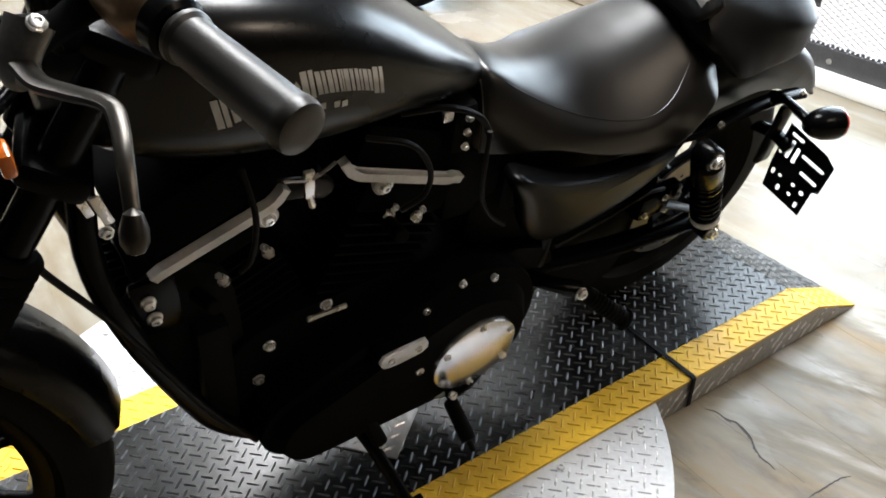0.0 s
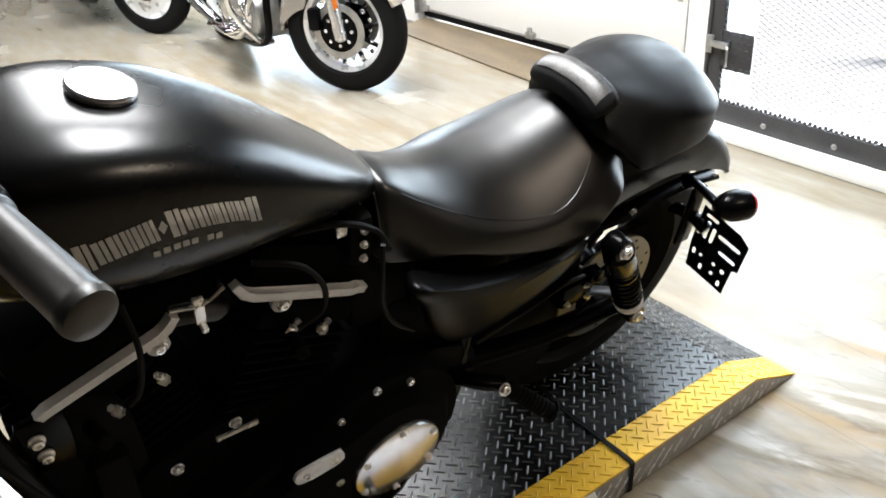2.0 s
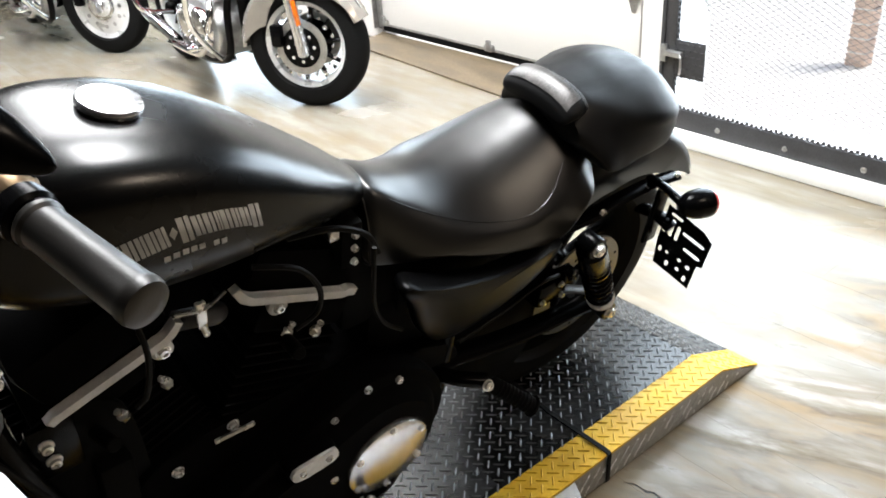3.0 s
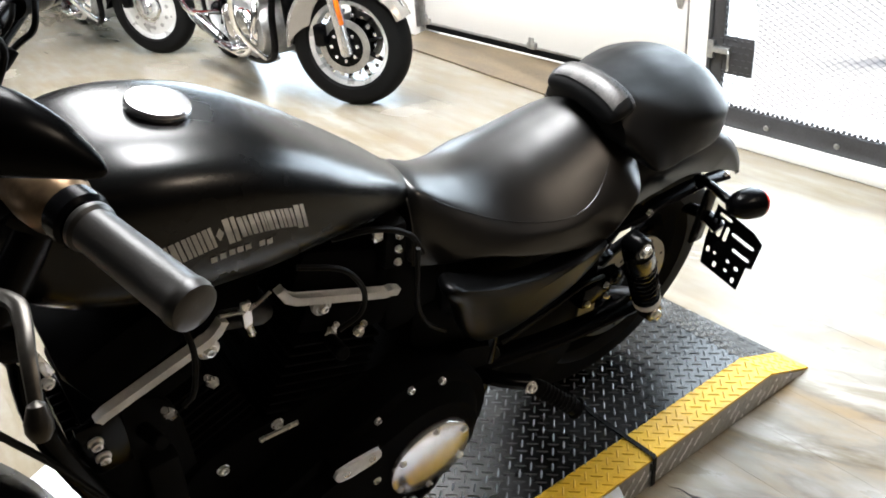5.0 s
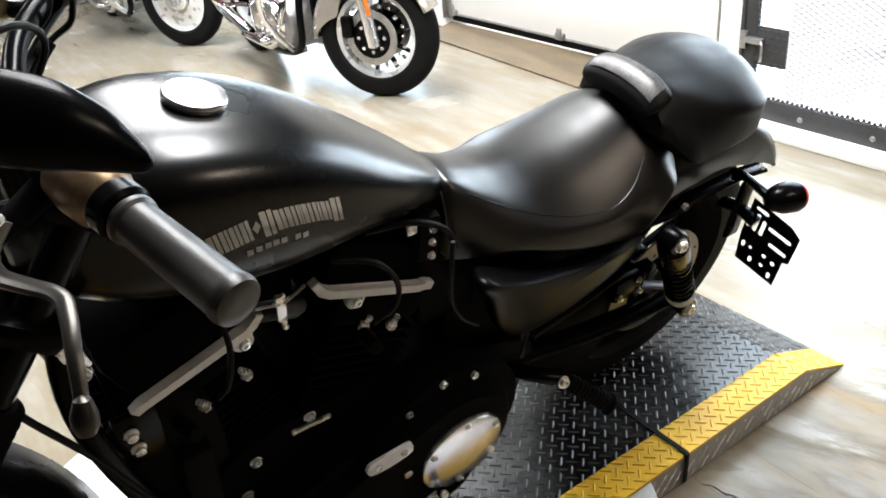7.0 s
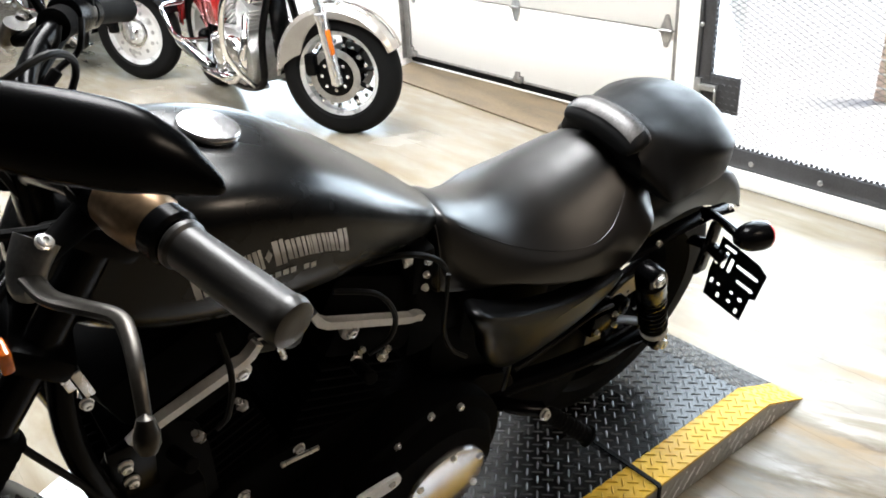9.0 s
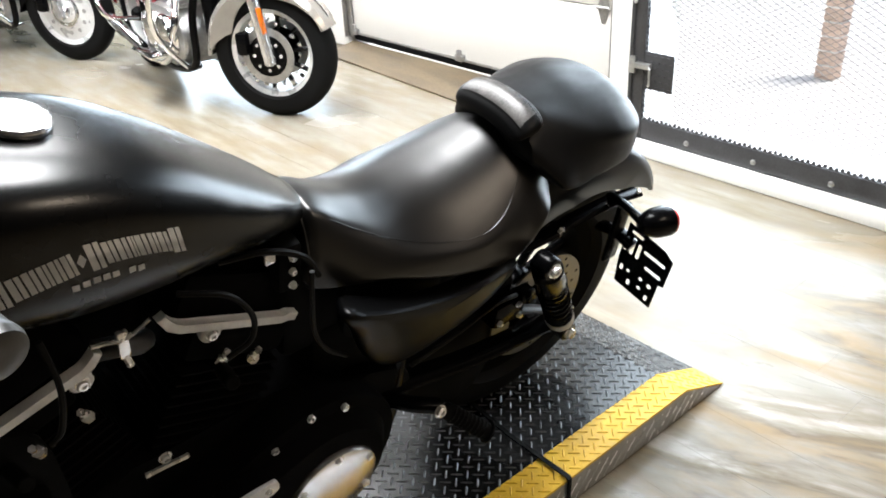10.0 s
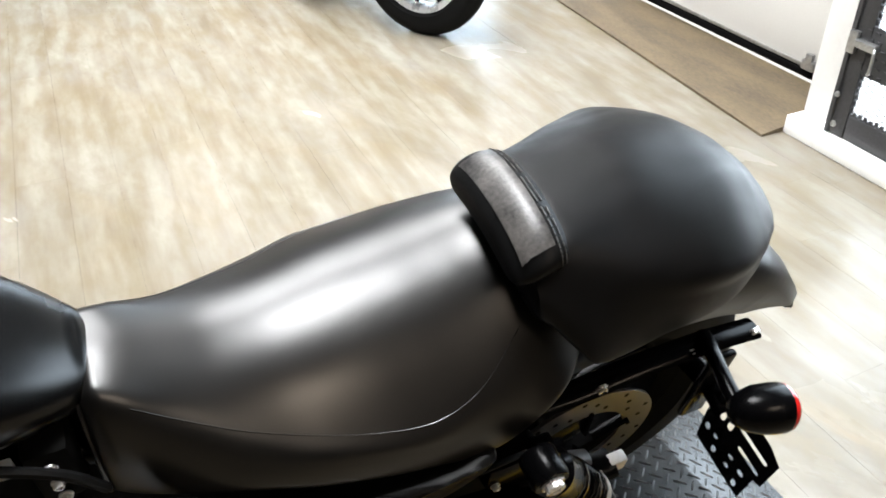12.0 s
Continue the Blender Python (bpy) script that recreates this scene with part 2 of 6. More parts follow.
    socket(mo, "From Max", 0.74)
    socket(mo, "To Max", 0.75)
    nt.links.new(mot.outputs["Fac"], mo.inputs["Value"])
    mix3 = nt.nodes.new("ShaderNodeMix")
    mix3.data_type = "RGBA"
    nt.links.new(mo.outputs["Result"], mix3.inputs[0])
    nt.links.new(mix2.outputs[2], mix3.inputs[6])
    mix3.inputs[7].default_value = (0.150, 0.125, 0.080, 1)
    nt.links.new(mix3.outputs[2], hsv.inputs["Color"])
    nt.links.new(hsv.outputs["Color"], b.inputs["Base Color"])
    rr = nt.nodes.new("ShaderNodeMapRange")
    socket(rr, "To Min", 0.15)
    socket(rr, "To Max", 0.32)
    nt.links.new(wear.outputs["Fac"], rr.inputs["Value"])
    matt = nt.nodes.new("ShaderNodeMath")
    matt.operation = "MULTIPLY_ADD"
    socket(matt, 1, 0.16)
    nt.links.new(worn.outputs[0], matt.inputs[0])
    nt.links.new(rr.outputs["Result"], matt.inputs[2])
    nt.links.new(matt.outputs[0], b.inputs["Roughness"])
    dull = nt.nodes.new("ShaderNodeMapRange")
    socket(dull, "To Min", 0.42)
    socket(dull, "To Max", 0.04)
    nt.links.new(worn.outputs[0], dull.inputs["Value"])
    nt.links.new(dull.outputs["Result"], b.inputs["Specular IOR Level"])
    bp = nt.nodes.new("ShaderNodeBump")
    socket(bp, "Strength", 0.12)
    socket(bp, "Distance", 0.001)
    nt.links.new(grain.outputs["Fac"], bp.inputs["Height"])
    nt.links.new(bp.outputs["Normal"], b.inputs["Normal"])
    return m


VINYL = floor_material()


# ---- mesh helpers ----
def part(name, bm, mat, parent=None, label="", smooth=True, sharp=38):
    """Links a bmesh as one mesh object under a thing or a part."""
    me = bpy.data.meshes.new(name)
    bmesh.ops.recalc_face_normals(bm, faces=bm.faces)
    if smooth:
        for fc in bm.faces:
            fc.smooth = True
        lim = radians(sharp)
        for ed in bm.edges:
            if len(ed.link_faces) == 2 and ed.calc_face_angle(0.0) > lim:
                ed.smooth = False
    bm.to_mesh(me)
    bm.free()
    me.materials.append(mat)
    ob = new(name, me)
    if parent is not None:
        ob.parent = parent
    if label:
        ob["label"] = label
    return ob


def empty(name, m, label, category, group="", kind=""):
    ob = new(name)
    ob.empty_display_size = 0.05
    ob.matrix_world = m
    return tagged(ob, label, category, group, kind)


def add_box(bm, c, s, bevel=0.0, m=None, seg=2):
    """A box at c of size s, its edges rounded by bevel."""
    r = bmesh.ops.create_cube(bm, size=1.0)
    vs = r["verts"]
    bmesh.ops.scale(bm, vec=s, verts=vs)
    bmesh.ops.translate(bm, vec=c, verts=vs)
    if bevel:
        es = list({e for v in vs for e in v.link_edges})
        vs = list({v for f in bmesh.ops.bevel(bm, geom=es, offset=bevel, segments=seg, profile=0.5, affect="EDGES")["faces"] for v in f.verts} | {v for v in vs if v.is_valid})
    if m is not None:
        bmesh.ops.transform(bm, matrix=m, verts=[v for v in vs if v.is_valid])
    return bm


def box(c, s, bevel=0.0, m=None):
    return add_box(bmesh.new(), c, s, bevel, m)


def add_loft(bm, rings, cap=True):
    """A skin over rings of equal length."""
    rows = [[bm.verts.new(p) for p in ring] for ring in rings]
    n = len(rows[0])
    for a, b in zip(rows, rows[1:]):
        for i in range(n):
            j = (i + 1) % n
            bm.faces.new((a[i], a[j], b[j], b[i]))
    if cap:
        bm.faces.new(rows[0][::-1])
        bm.faces.new(rows[-1])
    return bm


def smooth_line(pts, per=6):
    """A Catmull-Rom line through the points."""
    p = [Vector(q) for q in pts]
    if len(p) < 3:
        return p
    p = [2 * p[0] - p[1], *p, 2 * p[-1] - p[-2]]
    out = []
    for a, b, c, d in zip(p, p[1:], p[2:], p[3:]):
        for i in range(per):
            t = i / per
            out.append(0.5 * ((2 * b) + (c - a) * t + (2 * a - 5 * b + 4 * c - d) * t * t + (3 * b - a - 3 * c + d) * t ** 3))
    return [*out, p[-2]]


def add_tube(bm, pts, r, seg=10, per=6, flat=1.0, up=(0, 0, 1), cap=True):
    """A tube along a smooth line; r is a radius or one for each end; flat squeezes it along its second axis."""
    line = smooth_line(pts, per)
    n = len(line)
    rings, side = [], None
    for i, p in enumerate(line):
        t = (line[min(i + 1, n - 1)] - line[max(i - 1, 0)]).normalized()
        if side is None:
            side = t.cross(Vector(up))
            if side.length < 1e-3:
                side = t.cross(Vector((1, 0, 0)))
        side = (side - t * side.dot(t)).normalized()
        other = t.cross(side)
        k = i / max(1, n - 1)
        rad = r if isinstance(r, (int, float)) else r[0] + (r[1] - r[0]) * k
        rings.append([p + rad * (math.cos(a) * side + flat * math.sin(a) * other) for a in (2 * math.pi * j / seg for j in range(seg))])
    return add_loft(bm, rings, cap)


def tube(pts, r, seg=10, per=6, flat=1.0, up=(0, 0, 1)):
    return add_tube(bmesh.new(), pts, r, seg, per, flat, up)


def add_lathe(bm, profile, m, seg=32, closed=False):
    """Turns a profile of (radius, height) round the z axis of the pose m."""
    rows = []
    for r, h in profile:
        rows.append([bm.verts.new(m @ Vector((r * math.cos(2 * math.pi * i / seg), r * math.sin(2 * math.pi * i / seg), h))) for i in range(seg)])
    pairs = list(zip(rows, rows[1:])) + ([(rows[-1], rows[0])] if closed else [])
    for a, b in pairs:
        for i in range(seg):
            j = (i + 1) % seg
            bm.faces.new((a[i], a[j], b[j], b[i]))
    if not closed:
        bm.faces.new(rows[0][::-1])
        bm.faces.new(rows[-1])
    return bm


def lathe(profile, m, seg=32, closed=False):
    return add_lathe(bmesh.new(), profile, m, seg, closed)


def along(a, b):
    """The pose at a whose z axis points to b."""
    d = Vector(b) - Vector(a)
    return Matrix.Translation(a) @ d.to_track_quat("Z", "Y").to_matrix().to_4x4()


def rod(a, b, r, seg=16, bevel=0.0):
    h = (Vector(b) - Vector(a)).length
    k = min(bevel or r * 0.2, h * 0.3)
    return lathe([(r - k, 0), (r, k), (r, h - k), (r - k, h)], along(a, b), seg)


SIDE = Matrix.Rotation(radians(90), 4, "X")  # z axis to -y, the bike's left


def bolt(at, r=0.006, h=0.006, out=(0, -1, 0)):
    """A domed socket screw with a hollow in its head."""
    m = along(at, Vector(at) + Vector(out))
    return lathe([(r * 1.25, -0.001), (r * 1.25, 0.001), (r, 0.0015), (r, h * 0.8), (r * 0.8, h), (r * 0.5, h), (r * 0.45, h * 0.5)], m, 10)


def prism(outline, y0, y1, bevel=0.004, seg=2):
    """An upright slab: an outline in x and z from y0 to y1, with rounded rims."""
    bm = bmesh.new()
    a = [bm.verts.new((x, y0, z)) for x, z in outline]
    b = [bm.verts.new((x, y1, z)) for x, z in outline]
    n = len(a)
    for i in range(n):
        j = (i + 1) % n
        bm.faces.new((a[i], a[j], b[j], b[i]))
    f0 = bm.faces.new(a[::-1])
    f1 = bm.faces.new(b)
    if bevel:
        bmesh.ops.bevel(bm, geom=list({e for f in (f0, f1) for e in f.edges}), offset=bevel, segments=seg, profile=0.5, affect="EDGES")
    return bm


def round_outline(pts, per=5):
    """A closed smooth outline through points in the plane."""
    n = len(pts)
    out = []
    for i in range(n):
        a, b, c, d = (Vector(pts[(i + k) % n]) for k in (-1, 0, 1, 2))
        for j in range(per):
            t = j / per
            q = 0.5 * ((2 * b) + (c - a) * t + (2 * a - 5 * b + 4 * c - d) * t * t + (3 * b - a - 3 * c + d) * t ** 3)
            out.append((q.x, q.y))
    return out


def curve_at(table, x):
    """A smooth value at x from rows of (x, value)."""
    xs = [r[0] for r in table]
    if x <= xs[0]:
        return table[0][1]
    if x >= xs[-1]:
        return table[-1][1]
    i = max(k for k in range(len(xs) - 1) if xs[k] <= x)
    v = [table[max(0, min(len(xs) - 1, i + k))][1] for k in (-1, 0, 1, 2)]
    t = (x - xs[i]) / (xs[i + 1] - xs[i])
    return 0.5 * (2 * v[1] + (v[2] - v[0]) * t + (2 * v[0] - 5 * v[1] + 4 * v[2] - v[3]) * t * t + (3 * v[1] - v[0] - 3 * v[2] + v[3]) * t ** 3)


class Pod:
    """A padded body: half-width, top, waist and underside along x, each a table."""

    def __init__(self, w, top, waist, low, n_up=2.2, n_low=3.0, mid=0.0):
        self.w, self.top, self.waist, self.low, self.n_up, self.n_low, self.mid = w, top, waist, low, n_up, n_low, mid

    def upper(self, x):
        """How square the upper half is at x."""
        return curve_at(self.n_up, x) if isinstance(self.n_up, list) else self.n_up

    def ring(self, x, count=40, grow=0.0):
        w, zt, zw, zb = (curve_at(k, x) for k in (self.w, self.top, self.waist, self.low))
        w, zt, zb = w + grow, zt + grow, zb - grow
        out = []
        for i in range(count):
            a = 2 * math.pi * i / count
            c, s = math.cos(a), math.sin(a)
            n = self.upper(x) if s >= 0 else self.n_low
            y = w * math.copysign(abs(c) ** (2 / n), c)
            z = zw + (zt - zw if s >= 0 else zw - zb) * math.copysign(abs(s) ** (2 / n), s)
            out.append(Vector((x, self.mid + y * (w + self.mid) / w, z)))
        return out

    def left(self, x, z, lift=0.0):
        """The point of the left flank at x and z, lifted outwards."""
        w, zt, zw, zb = (curve_at(k, x) for k in (self.w, self.top, self.waist, self.low))
        n, k = (self.upper(x), (z - zw) / (zt - zw)) if z >= zw else (self.n_low, (zw - z) / (zw - zb))
        k = min(0.999, max(0.0, k))
        return Vector((x, self.mid - (w + self.mid) * (1 - k ** n) ** (1 / n) - lift, z))

    def mesh(self, x0, x1, steps=44, count=40, grow=0.0):
        bm = bmesh.new()
        return add_loft(bm, [self.ring(x0 + (x1 - x0) * i / steps, count, grow) for i in range(steps + 1)])


# ---- the room ----
def slab(name, lo, hi, mat, label, category, bevel=0.0, kind="structure"):
    c = [(a + b) / 2 for a, b in zip(lo, hi)]
    s = [b - a for a, b in zip(lo, hi)]
    return tagged(part(name, box(c, s, bevel), mat, smooth=bool(bevel)), label, category, kind=kind)


X_GATE, X_DOOR = 1.722, 1.97
floor = slab("floor", (-4.5, -4.0, -0.2), (2.0, 10.0, -0.004), SUBFLOOR, "pale wood-look vinyl plank floor, scuffed and glossy", "floor")
slab("ceiling", (-4.6, -4.1, 3.2), (2.3, 10.1, 3.3), CEIL, "unseen showroom ceiling, coloured dark to cut bounced light", "ceiling")
# west and south walls are unseen; their dark colour keeps reflections dim
slab("wall_west", (-4.65, -4.1, -0.2), (-4.5, 10.1, 3.2), SHADE_WALL, "unseen partition wall, coloured dark to hold back reflected light", "wall")
slab("wall_south", (-4.5, -4.15, -0.2), (2.2, -4.0, 3.2), SHADE_WALL, "unseen partition wall, coloured dark to hold back reflected light", "wall")
slab("wall_north", (-4.5, 10.0, -0.2), (2.2, 10.15, 3.2), WHITE, "plain white painted wall at the far end", "wall")

# the east wall: piers and lintels round the gate, the overhead door and the glazed door
wall_e = empty("wall_east", pose(0, 0, 0), "white painted wall, its upper and southern parts coloured dark to dim reflections", "wall", kind="structure")
# upper and southern pieces are darkened so the bike's bodywork reflects less light
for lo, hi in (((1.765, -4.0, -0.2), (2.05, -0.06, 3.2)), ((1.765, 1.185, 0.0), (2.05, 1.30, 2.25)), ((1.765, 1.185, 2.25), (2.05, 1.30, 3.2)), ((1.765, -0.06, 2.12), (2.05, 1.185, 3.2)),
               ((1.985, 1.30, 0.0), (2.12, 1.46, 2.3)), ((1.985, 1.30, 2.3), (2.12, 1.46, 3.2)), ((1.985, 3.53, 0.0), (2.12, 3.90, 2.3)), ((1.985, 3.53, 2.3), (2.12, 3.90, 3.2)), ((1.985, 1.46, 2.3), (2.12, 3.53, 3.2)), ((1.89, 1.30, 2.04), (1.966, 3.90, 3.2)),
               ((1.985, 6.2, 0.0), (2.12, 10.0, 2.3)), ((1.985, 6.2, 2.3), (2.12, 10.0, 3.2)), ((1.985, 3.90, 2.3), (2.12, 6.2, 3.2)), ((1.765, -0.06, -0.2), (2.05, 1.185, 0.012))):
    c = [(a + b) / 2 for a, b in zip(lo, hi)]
    part("pier", box(c, [b - a for a, b in zip(lo, hi)], 0.004), SHADE_WALL if lo[2] > 2 or hi[1] < 0 else WHITE, wall_e)
trim = empty("trim", pose(0, 0, 0), "white painted boards round the gate opening", "trim", kind="structure")
part("sill_board", box((1.7135, 0.0, 0.032), (0.097, 2.61, 0.064), 0.004), WHITE, trim)
part("post_board", box((1.752, 1.2475, 1.16), (0.024, 0.115, 2.19), 0.004), WHITE, trim)
part("post_board", box((1.752, -0.13, 1.16), (0.024, 0.15, 2.19), 0.004), WHITE, trim)
part("jamb_board", box((1.97, 3.72, 1.2), (0.05, 0.30, 2.4), 0.005), WHITE, trim)

# glazed door beyond the overhead door
glazed = empty("window_1", pose(1.98, 5.05, 0.0), "tall glazed door with white frame and bright daylight behind", "window", kind="structure")
for y in (-1.12, 0.0, 1.12):
    part("window_frame", box((0, y, 1.14), (0.06, 0.07, 2.28), 0.006), WHITE, glazed)
for z in (0.06, 2.24):
    part("window_frame", box((0, 0, z), (0.055, 2.24, 0.12), 0.006), WHITE, glazed)
glass = bpy.data.materials.new("window_glass")
glass.use_nodes = True
gb = glass.node_tree.nodes["Principled BSDF"]
gb.inputs["Roughness"].default_value = 0.02
gb.inputs["Transmission Weight"].default_value = 1.0
gb.inputs["IOR"].default_value = 1.1
for y in (-0.56, 0.56):
    p = part("pane", box((0, y, 1.15), (0.006, 1.05, 2.06)), glass, glazed, smooth=False)
    p.visible_shadow = False

# overhead sectional door
door = empty("door_1", pose(X_DOOR, 2.5, 0.0), "closed white sectional overhead garage door", "garage door", kind="structure")
for i in range(5):
    z0 = (0.085, 0.497, 0.952, 1.407, 1.862)[i]
    hs = 0.412 if i == 0 else 0.455
    s = part("door_section", box((0.022, 0, z0 + hs / 2), (0.044, 2.05, hs - 0.006), 0.006), DOORWHITE, door)
    if i < 4:
        for y in (-0.97, 0.03, 0.97):
            h = bmesh.new()
            for dz in (1, -1):
                vs = [h.verts.new((x, y + a, z0 + hs + dz * b)) for x in (-0.0045, -0.0005) for a, b in ((-0.034, 0.006), (0.034, 0.006), (0.010, 0.072), (-0.010, 0.072))]
                for q in ((0, 1, 2, 3), (7, 6, 5, 4), (0, 4, 5, 1), (1, 5, 6, 2), (2, 6, 7, 3), (3, 7, 4, 0)):
                    h.faces.new([vs[k] for k in q])
            add_lathe(h, [(0.007, -0.036), (0.007, 0.036)], Matrix.Translation((-0.012, y, z0 + hs)) @ SIDE, 10)
            part("hinge", h, GALV, door)
part("bottom_seal", box((0.018, 0, 0.066), (0.05, 2.06, 0.036), 0.01), RUBBER, door, "black rubber bottom seal")
part("bottom_rail", box((-0.004, 0, 0.092), (0.008, 2.05, 0.012), 0.002), GALV, door)
for y in (0.005, -0.99, 1.0):
    b = bmesh.new()
    add_box(b, (-0.012, y, 0.105), (0.03, 0.06, 0.035), 0.004)
    add_box(b, (-0.02, y, 0.125), (0.018, 0.03, 0.05), 0.004)
    part("bottom_bracket", b, GALV, door)
for y in (-1.045, 1.045):
    tr = bmesh.new()
    add_box(tr, (-0.012, y, 1.05), (0.004, 0.05, 1.97), 0.001)
    add_box(tr, (-0.03, y + math.copysign(0.024, y), 1.05), (0.036, 0.004, 1.97), 0.001)
    part("track", tr, GALV, door, "galvanised roller track")
    part("side_seal", box((0.0, y * 1.012, 1.15), (0.02, 0.012, 2.18), 0.003), GREY, door)

# stained board that lies along the overhead door
bd = bmesh.new()
add_loft(bd, [[Vector((x, y, 0.0)), Vector((x, y, 0.009)), Vector((1.955, y, 0.046)), Vector((1.955, y, 0.0))] for x, y in ((1.575, 1.308), (1.735, 3.52))])
tagged(part("threshold_board", bd, BOARD, smooth=False), "brown stained plywood threshold board along the overhead door", "board")

# expanded-metal security gate
gate = empty("security_gate", pose(X_GATE - 0.02, 0.56, 0.0), "closed dark grey steel gate of expanded metal mesh", "gate")
G0, G1, GB, GT = -0.60, 0.605, 0.066, 2.10
for y in (G0 + 0.034, G1 - 0.034):
    part("stile", box((0, y, (GB + GT) / 2), (0.022, 0.068, GT - GB), 0.002), GREY, gate)
    part("stile_flange", box((-0.014, y + math.copysign(0.026, y), (GB + GT) / 2), (0.008, 0.016, GT - GB), 0.002), GREY, gate)
for z in (GB + 0.040, GT - 0.04):
    part("rail", box((0.001, 0, z), (0.02, G1 - G0 - 0.136, 0.08), 0.002), GREY, gate)
mb = bmesh.new()
w, h0, h1 = G1 - 0.05, GB + 0.06, GT - 0.05
slope, gap = 0.52, 0.021
c = h0 - slope * 2 * w
while c < h1 + slope * 2 * w:
    for sgn in (1, -1):
        pts = []
        for y in np.linspace(G0 + 0.05, w, 200):
            z = c + sgn * slope * (y - G0)
            if h0 - 0.012 <= z <= h1 + 0.01:
                pts.append((y, z))
        if len(pts) > 2:
            (ya, za), (yb, zb) = pts[0], pts[-1]
            d = Vector((0, yb - ya, zb - za))
            m = Matrix.Translation((0.004 * sgn, (ya + yb) / 2, (za + zb) / 2)) @ Matrix.Rotation(math.atan2(zb - za, yb - ya), 4, "X")
            vs = [mb.verts.new(m @ Vector((x, y * d.length / 2, z))) for x in (-0.0007, 0.0007) for y in (-1, 1) for z in (-0.0007, 0.0007)]
            for q in ((0, 1, 3, 2), (4, 6, 7, 5), (0, 2, 6, 4), (1, 5, 7, 3), (0, 4, 5, 1), (2, 3, 7, 6)):
                mb.faces.new([vs[k] for k in q])
    c += gap
tagged(part("mesh_panel", mb, GREY, gate, "expanded metal mesh", smooth=False), kind="stuff")
eb = bmesh.new()
for k in range(52):
    y = G0 + 0.075 + k * 0.0205
    add_box(eb, (-0.002, y, GB + 0.086 + 0.002 * (k % 3)), (0.006, 0.0115, 0.0115), 0.0, None)
    add_box(eb, (-0.002, y + 0.0102, GB + 0.080), (0.006, 0.010, 0.008), 0.0, None)
for k in range(90):
    add_box(eb, (-0.002, G1 - 0.0705 - 0.0015 * (k % 3), GB + 0.10 + k * 0.0212), (0.006, 0.008, 0.0125), 0.0, None)
tagged(part("cut_mesh_edge", eb, GREY, gate, "ragged cut edge of the mesh", smooth=False), kind="stuff")
lp = bmesh.new()
add_box(lp, (-0.006, 0.475, 0.355), (0.006, 0.15, 0.15), 0.002)
for i in range(6):
    for j in range(5):
        add_box(lp, (-0.011, 0.413 + j * 0.03 + (i % 2) * 0.012, 0.292 + i * 0.025), (0.005, 0.014, 0.006), 0.0)
part("lock_plate", lp, GREY, gate, "dark mesh-backed lock guard plate")
lt = bmesh.new()
add_box(lt, (-0.022, 0.535, 0.375), (0.026, 0.075, 0.022), 0.003)
add_box(lt, (-0.02, 0.585, 0.372), (0.016, 0.03, 0.07), 0.003)
add_tube(lt, [(-0.03, 0.5, 0.375), (-0.036, 0.492, 0.36), (-0.036, 0.492, 0.31), (-0.032, 0.498, 0.3)], 0.005, 8, 4)
part("latch", lt, GALV, gate, "bright galvanised slide latch")
for y in (-0.57, -0.273, 0.023, 0.312, 0.58):
    part("carriage_bolt", bolt((-0.011, y, GB + 0.034), 0.009, 0.006, (-1, 0, 0)), GALV, gate)
for z in (0.2, 0.62, 1.1):
    part("carriage_bolt", bolt((-0.019, 0.588, z), 0.008, 0.006, (-1, 0, 0)), GALV, gate)

# outdoors
slab("ground", (2.05, -60, -0.25), (90, 70, -0.05), CONCRETE, "sunlit pale concrete yard outside the openings", "ground")
post = empty("brick_post", pose(3.3, 1.08, -0.05), "slim red brick gate post standing in the yard", "post")
for i in range(22):
    part("brick", box((0, 0, 0.04 + i * 0.075), (0.1, 0.1, 0.066), 0.004), BRICK, post)
part("mortar", box((0, 0, 0.83), (0.088, 0.088, 1.66), 0.0), CONCRETE, post)
# added glowing sheet: stands for the bright distance and feeds the floor glare
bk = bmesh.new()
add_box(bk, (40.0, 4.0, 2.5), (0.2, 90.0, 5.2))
tagged(part("backdrop", bk, glow("hazy_daylight", (1.0, 0.99, 0.97), 2.6), smooth=False), "added glowing white sheet standing for daylight beyond the yard", "backdrop", kind="structure")

# ---- tread-plate display platform on its turntable ----
TOPZ = 0.074
XB, XT, XF = 0.420, 0.585, -1.80
deck_thing = empty("display_platform", pose(0, 0, 0), "low black tread-plate motorcycle platform with yellow edges and a ramp", "platform")


def strip(name, y0, y1, mat, label=""):
    """One lengthwise strip of the deck with the ramps at both ends."""
    bm = bmesh.new()
    prof = [(XF - 0.16, 0.004), (XF, TOPZ), (XB, TOPZ), (XT, 0.006), (XT, 0.001), (XB, TOPZ - 0.006), (XF, TOPZ - 0.006), (XF - 0.16, 0.0)]
    add_loft(bm, [[Vector((x, y, z)) for x, z in prof] for y in (y0, y1)])
    return part(name, bm, mat, deck_thing, label, smooth=False)


strip("deck_plate", 0.0855, 0.5445, DARKPLATE, "black painted tread plate, worn")
strip("edge_strip", 0.0, 0.085, YELLOW, "yellow painted safety edge")
strip("edge_strip", 0.545, 0.63, YELLOW, "yellow painted safety edge")
for y in (0.002, 0.628):
    sk = bmesh.new()
    prof = [(XF - 0.15, 0.0), (XF, TOPZ - 0.007), (XB, TOPZ - 0.007), (XT - 0.01, 0.0)]
    add_loft(sk, [[Vector((x, y + d, z)) for x, z in prof] for d in (-0.0015, 0.0015)])
    part("skirt_plate", sk, DULLALU, deck_thing, "bare aluminium tread plate skirt", smooth=False)

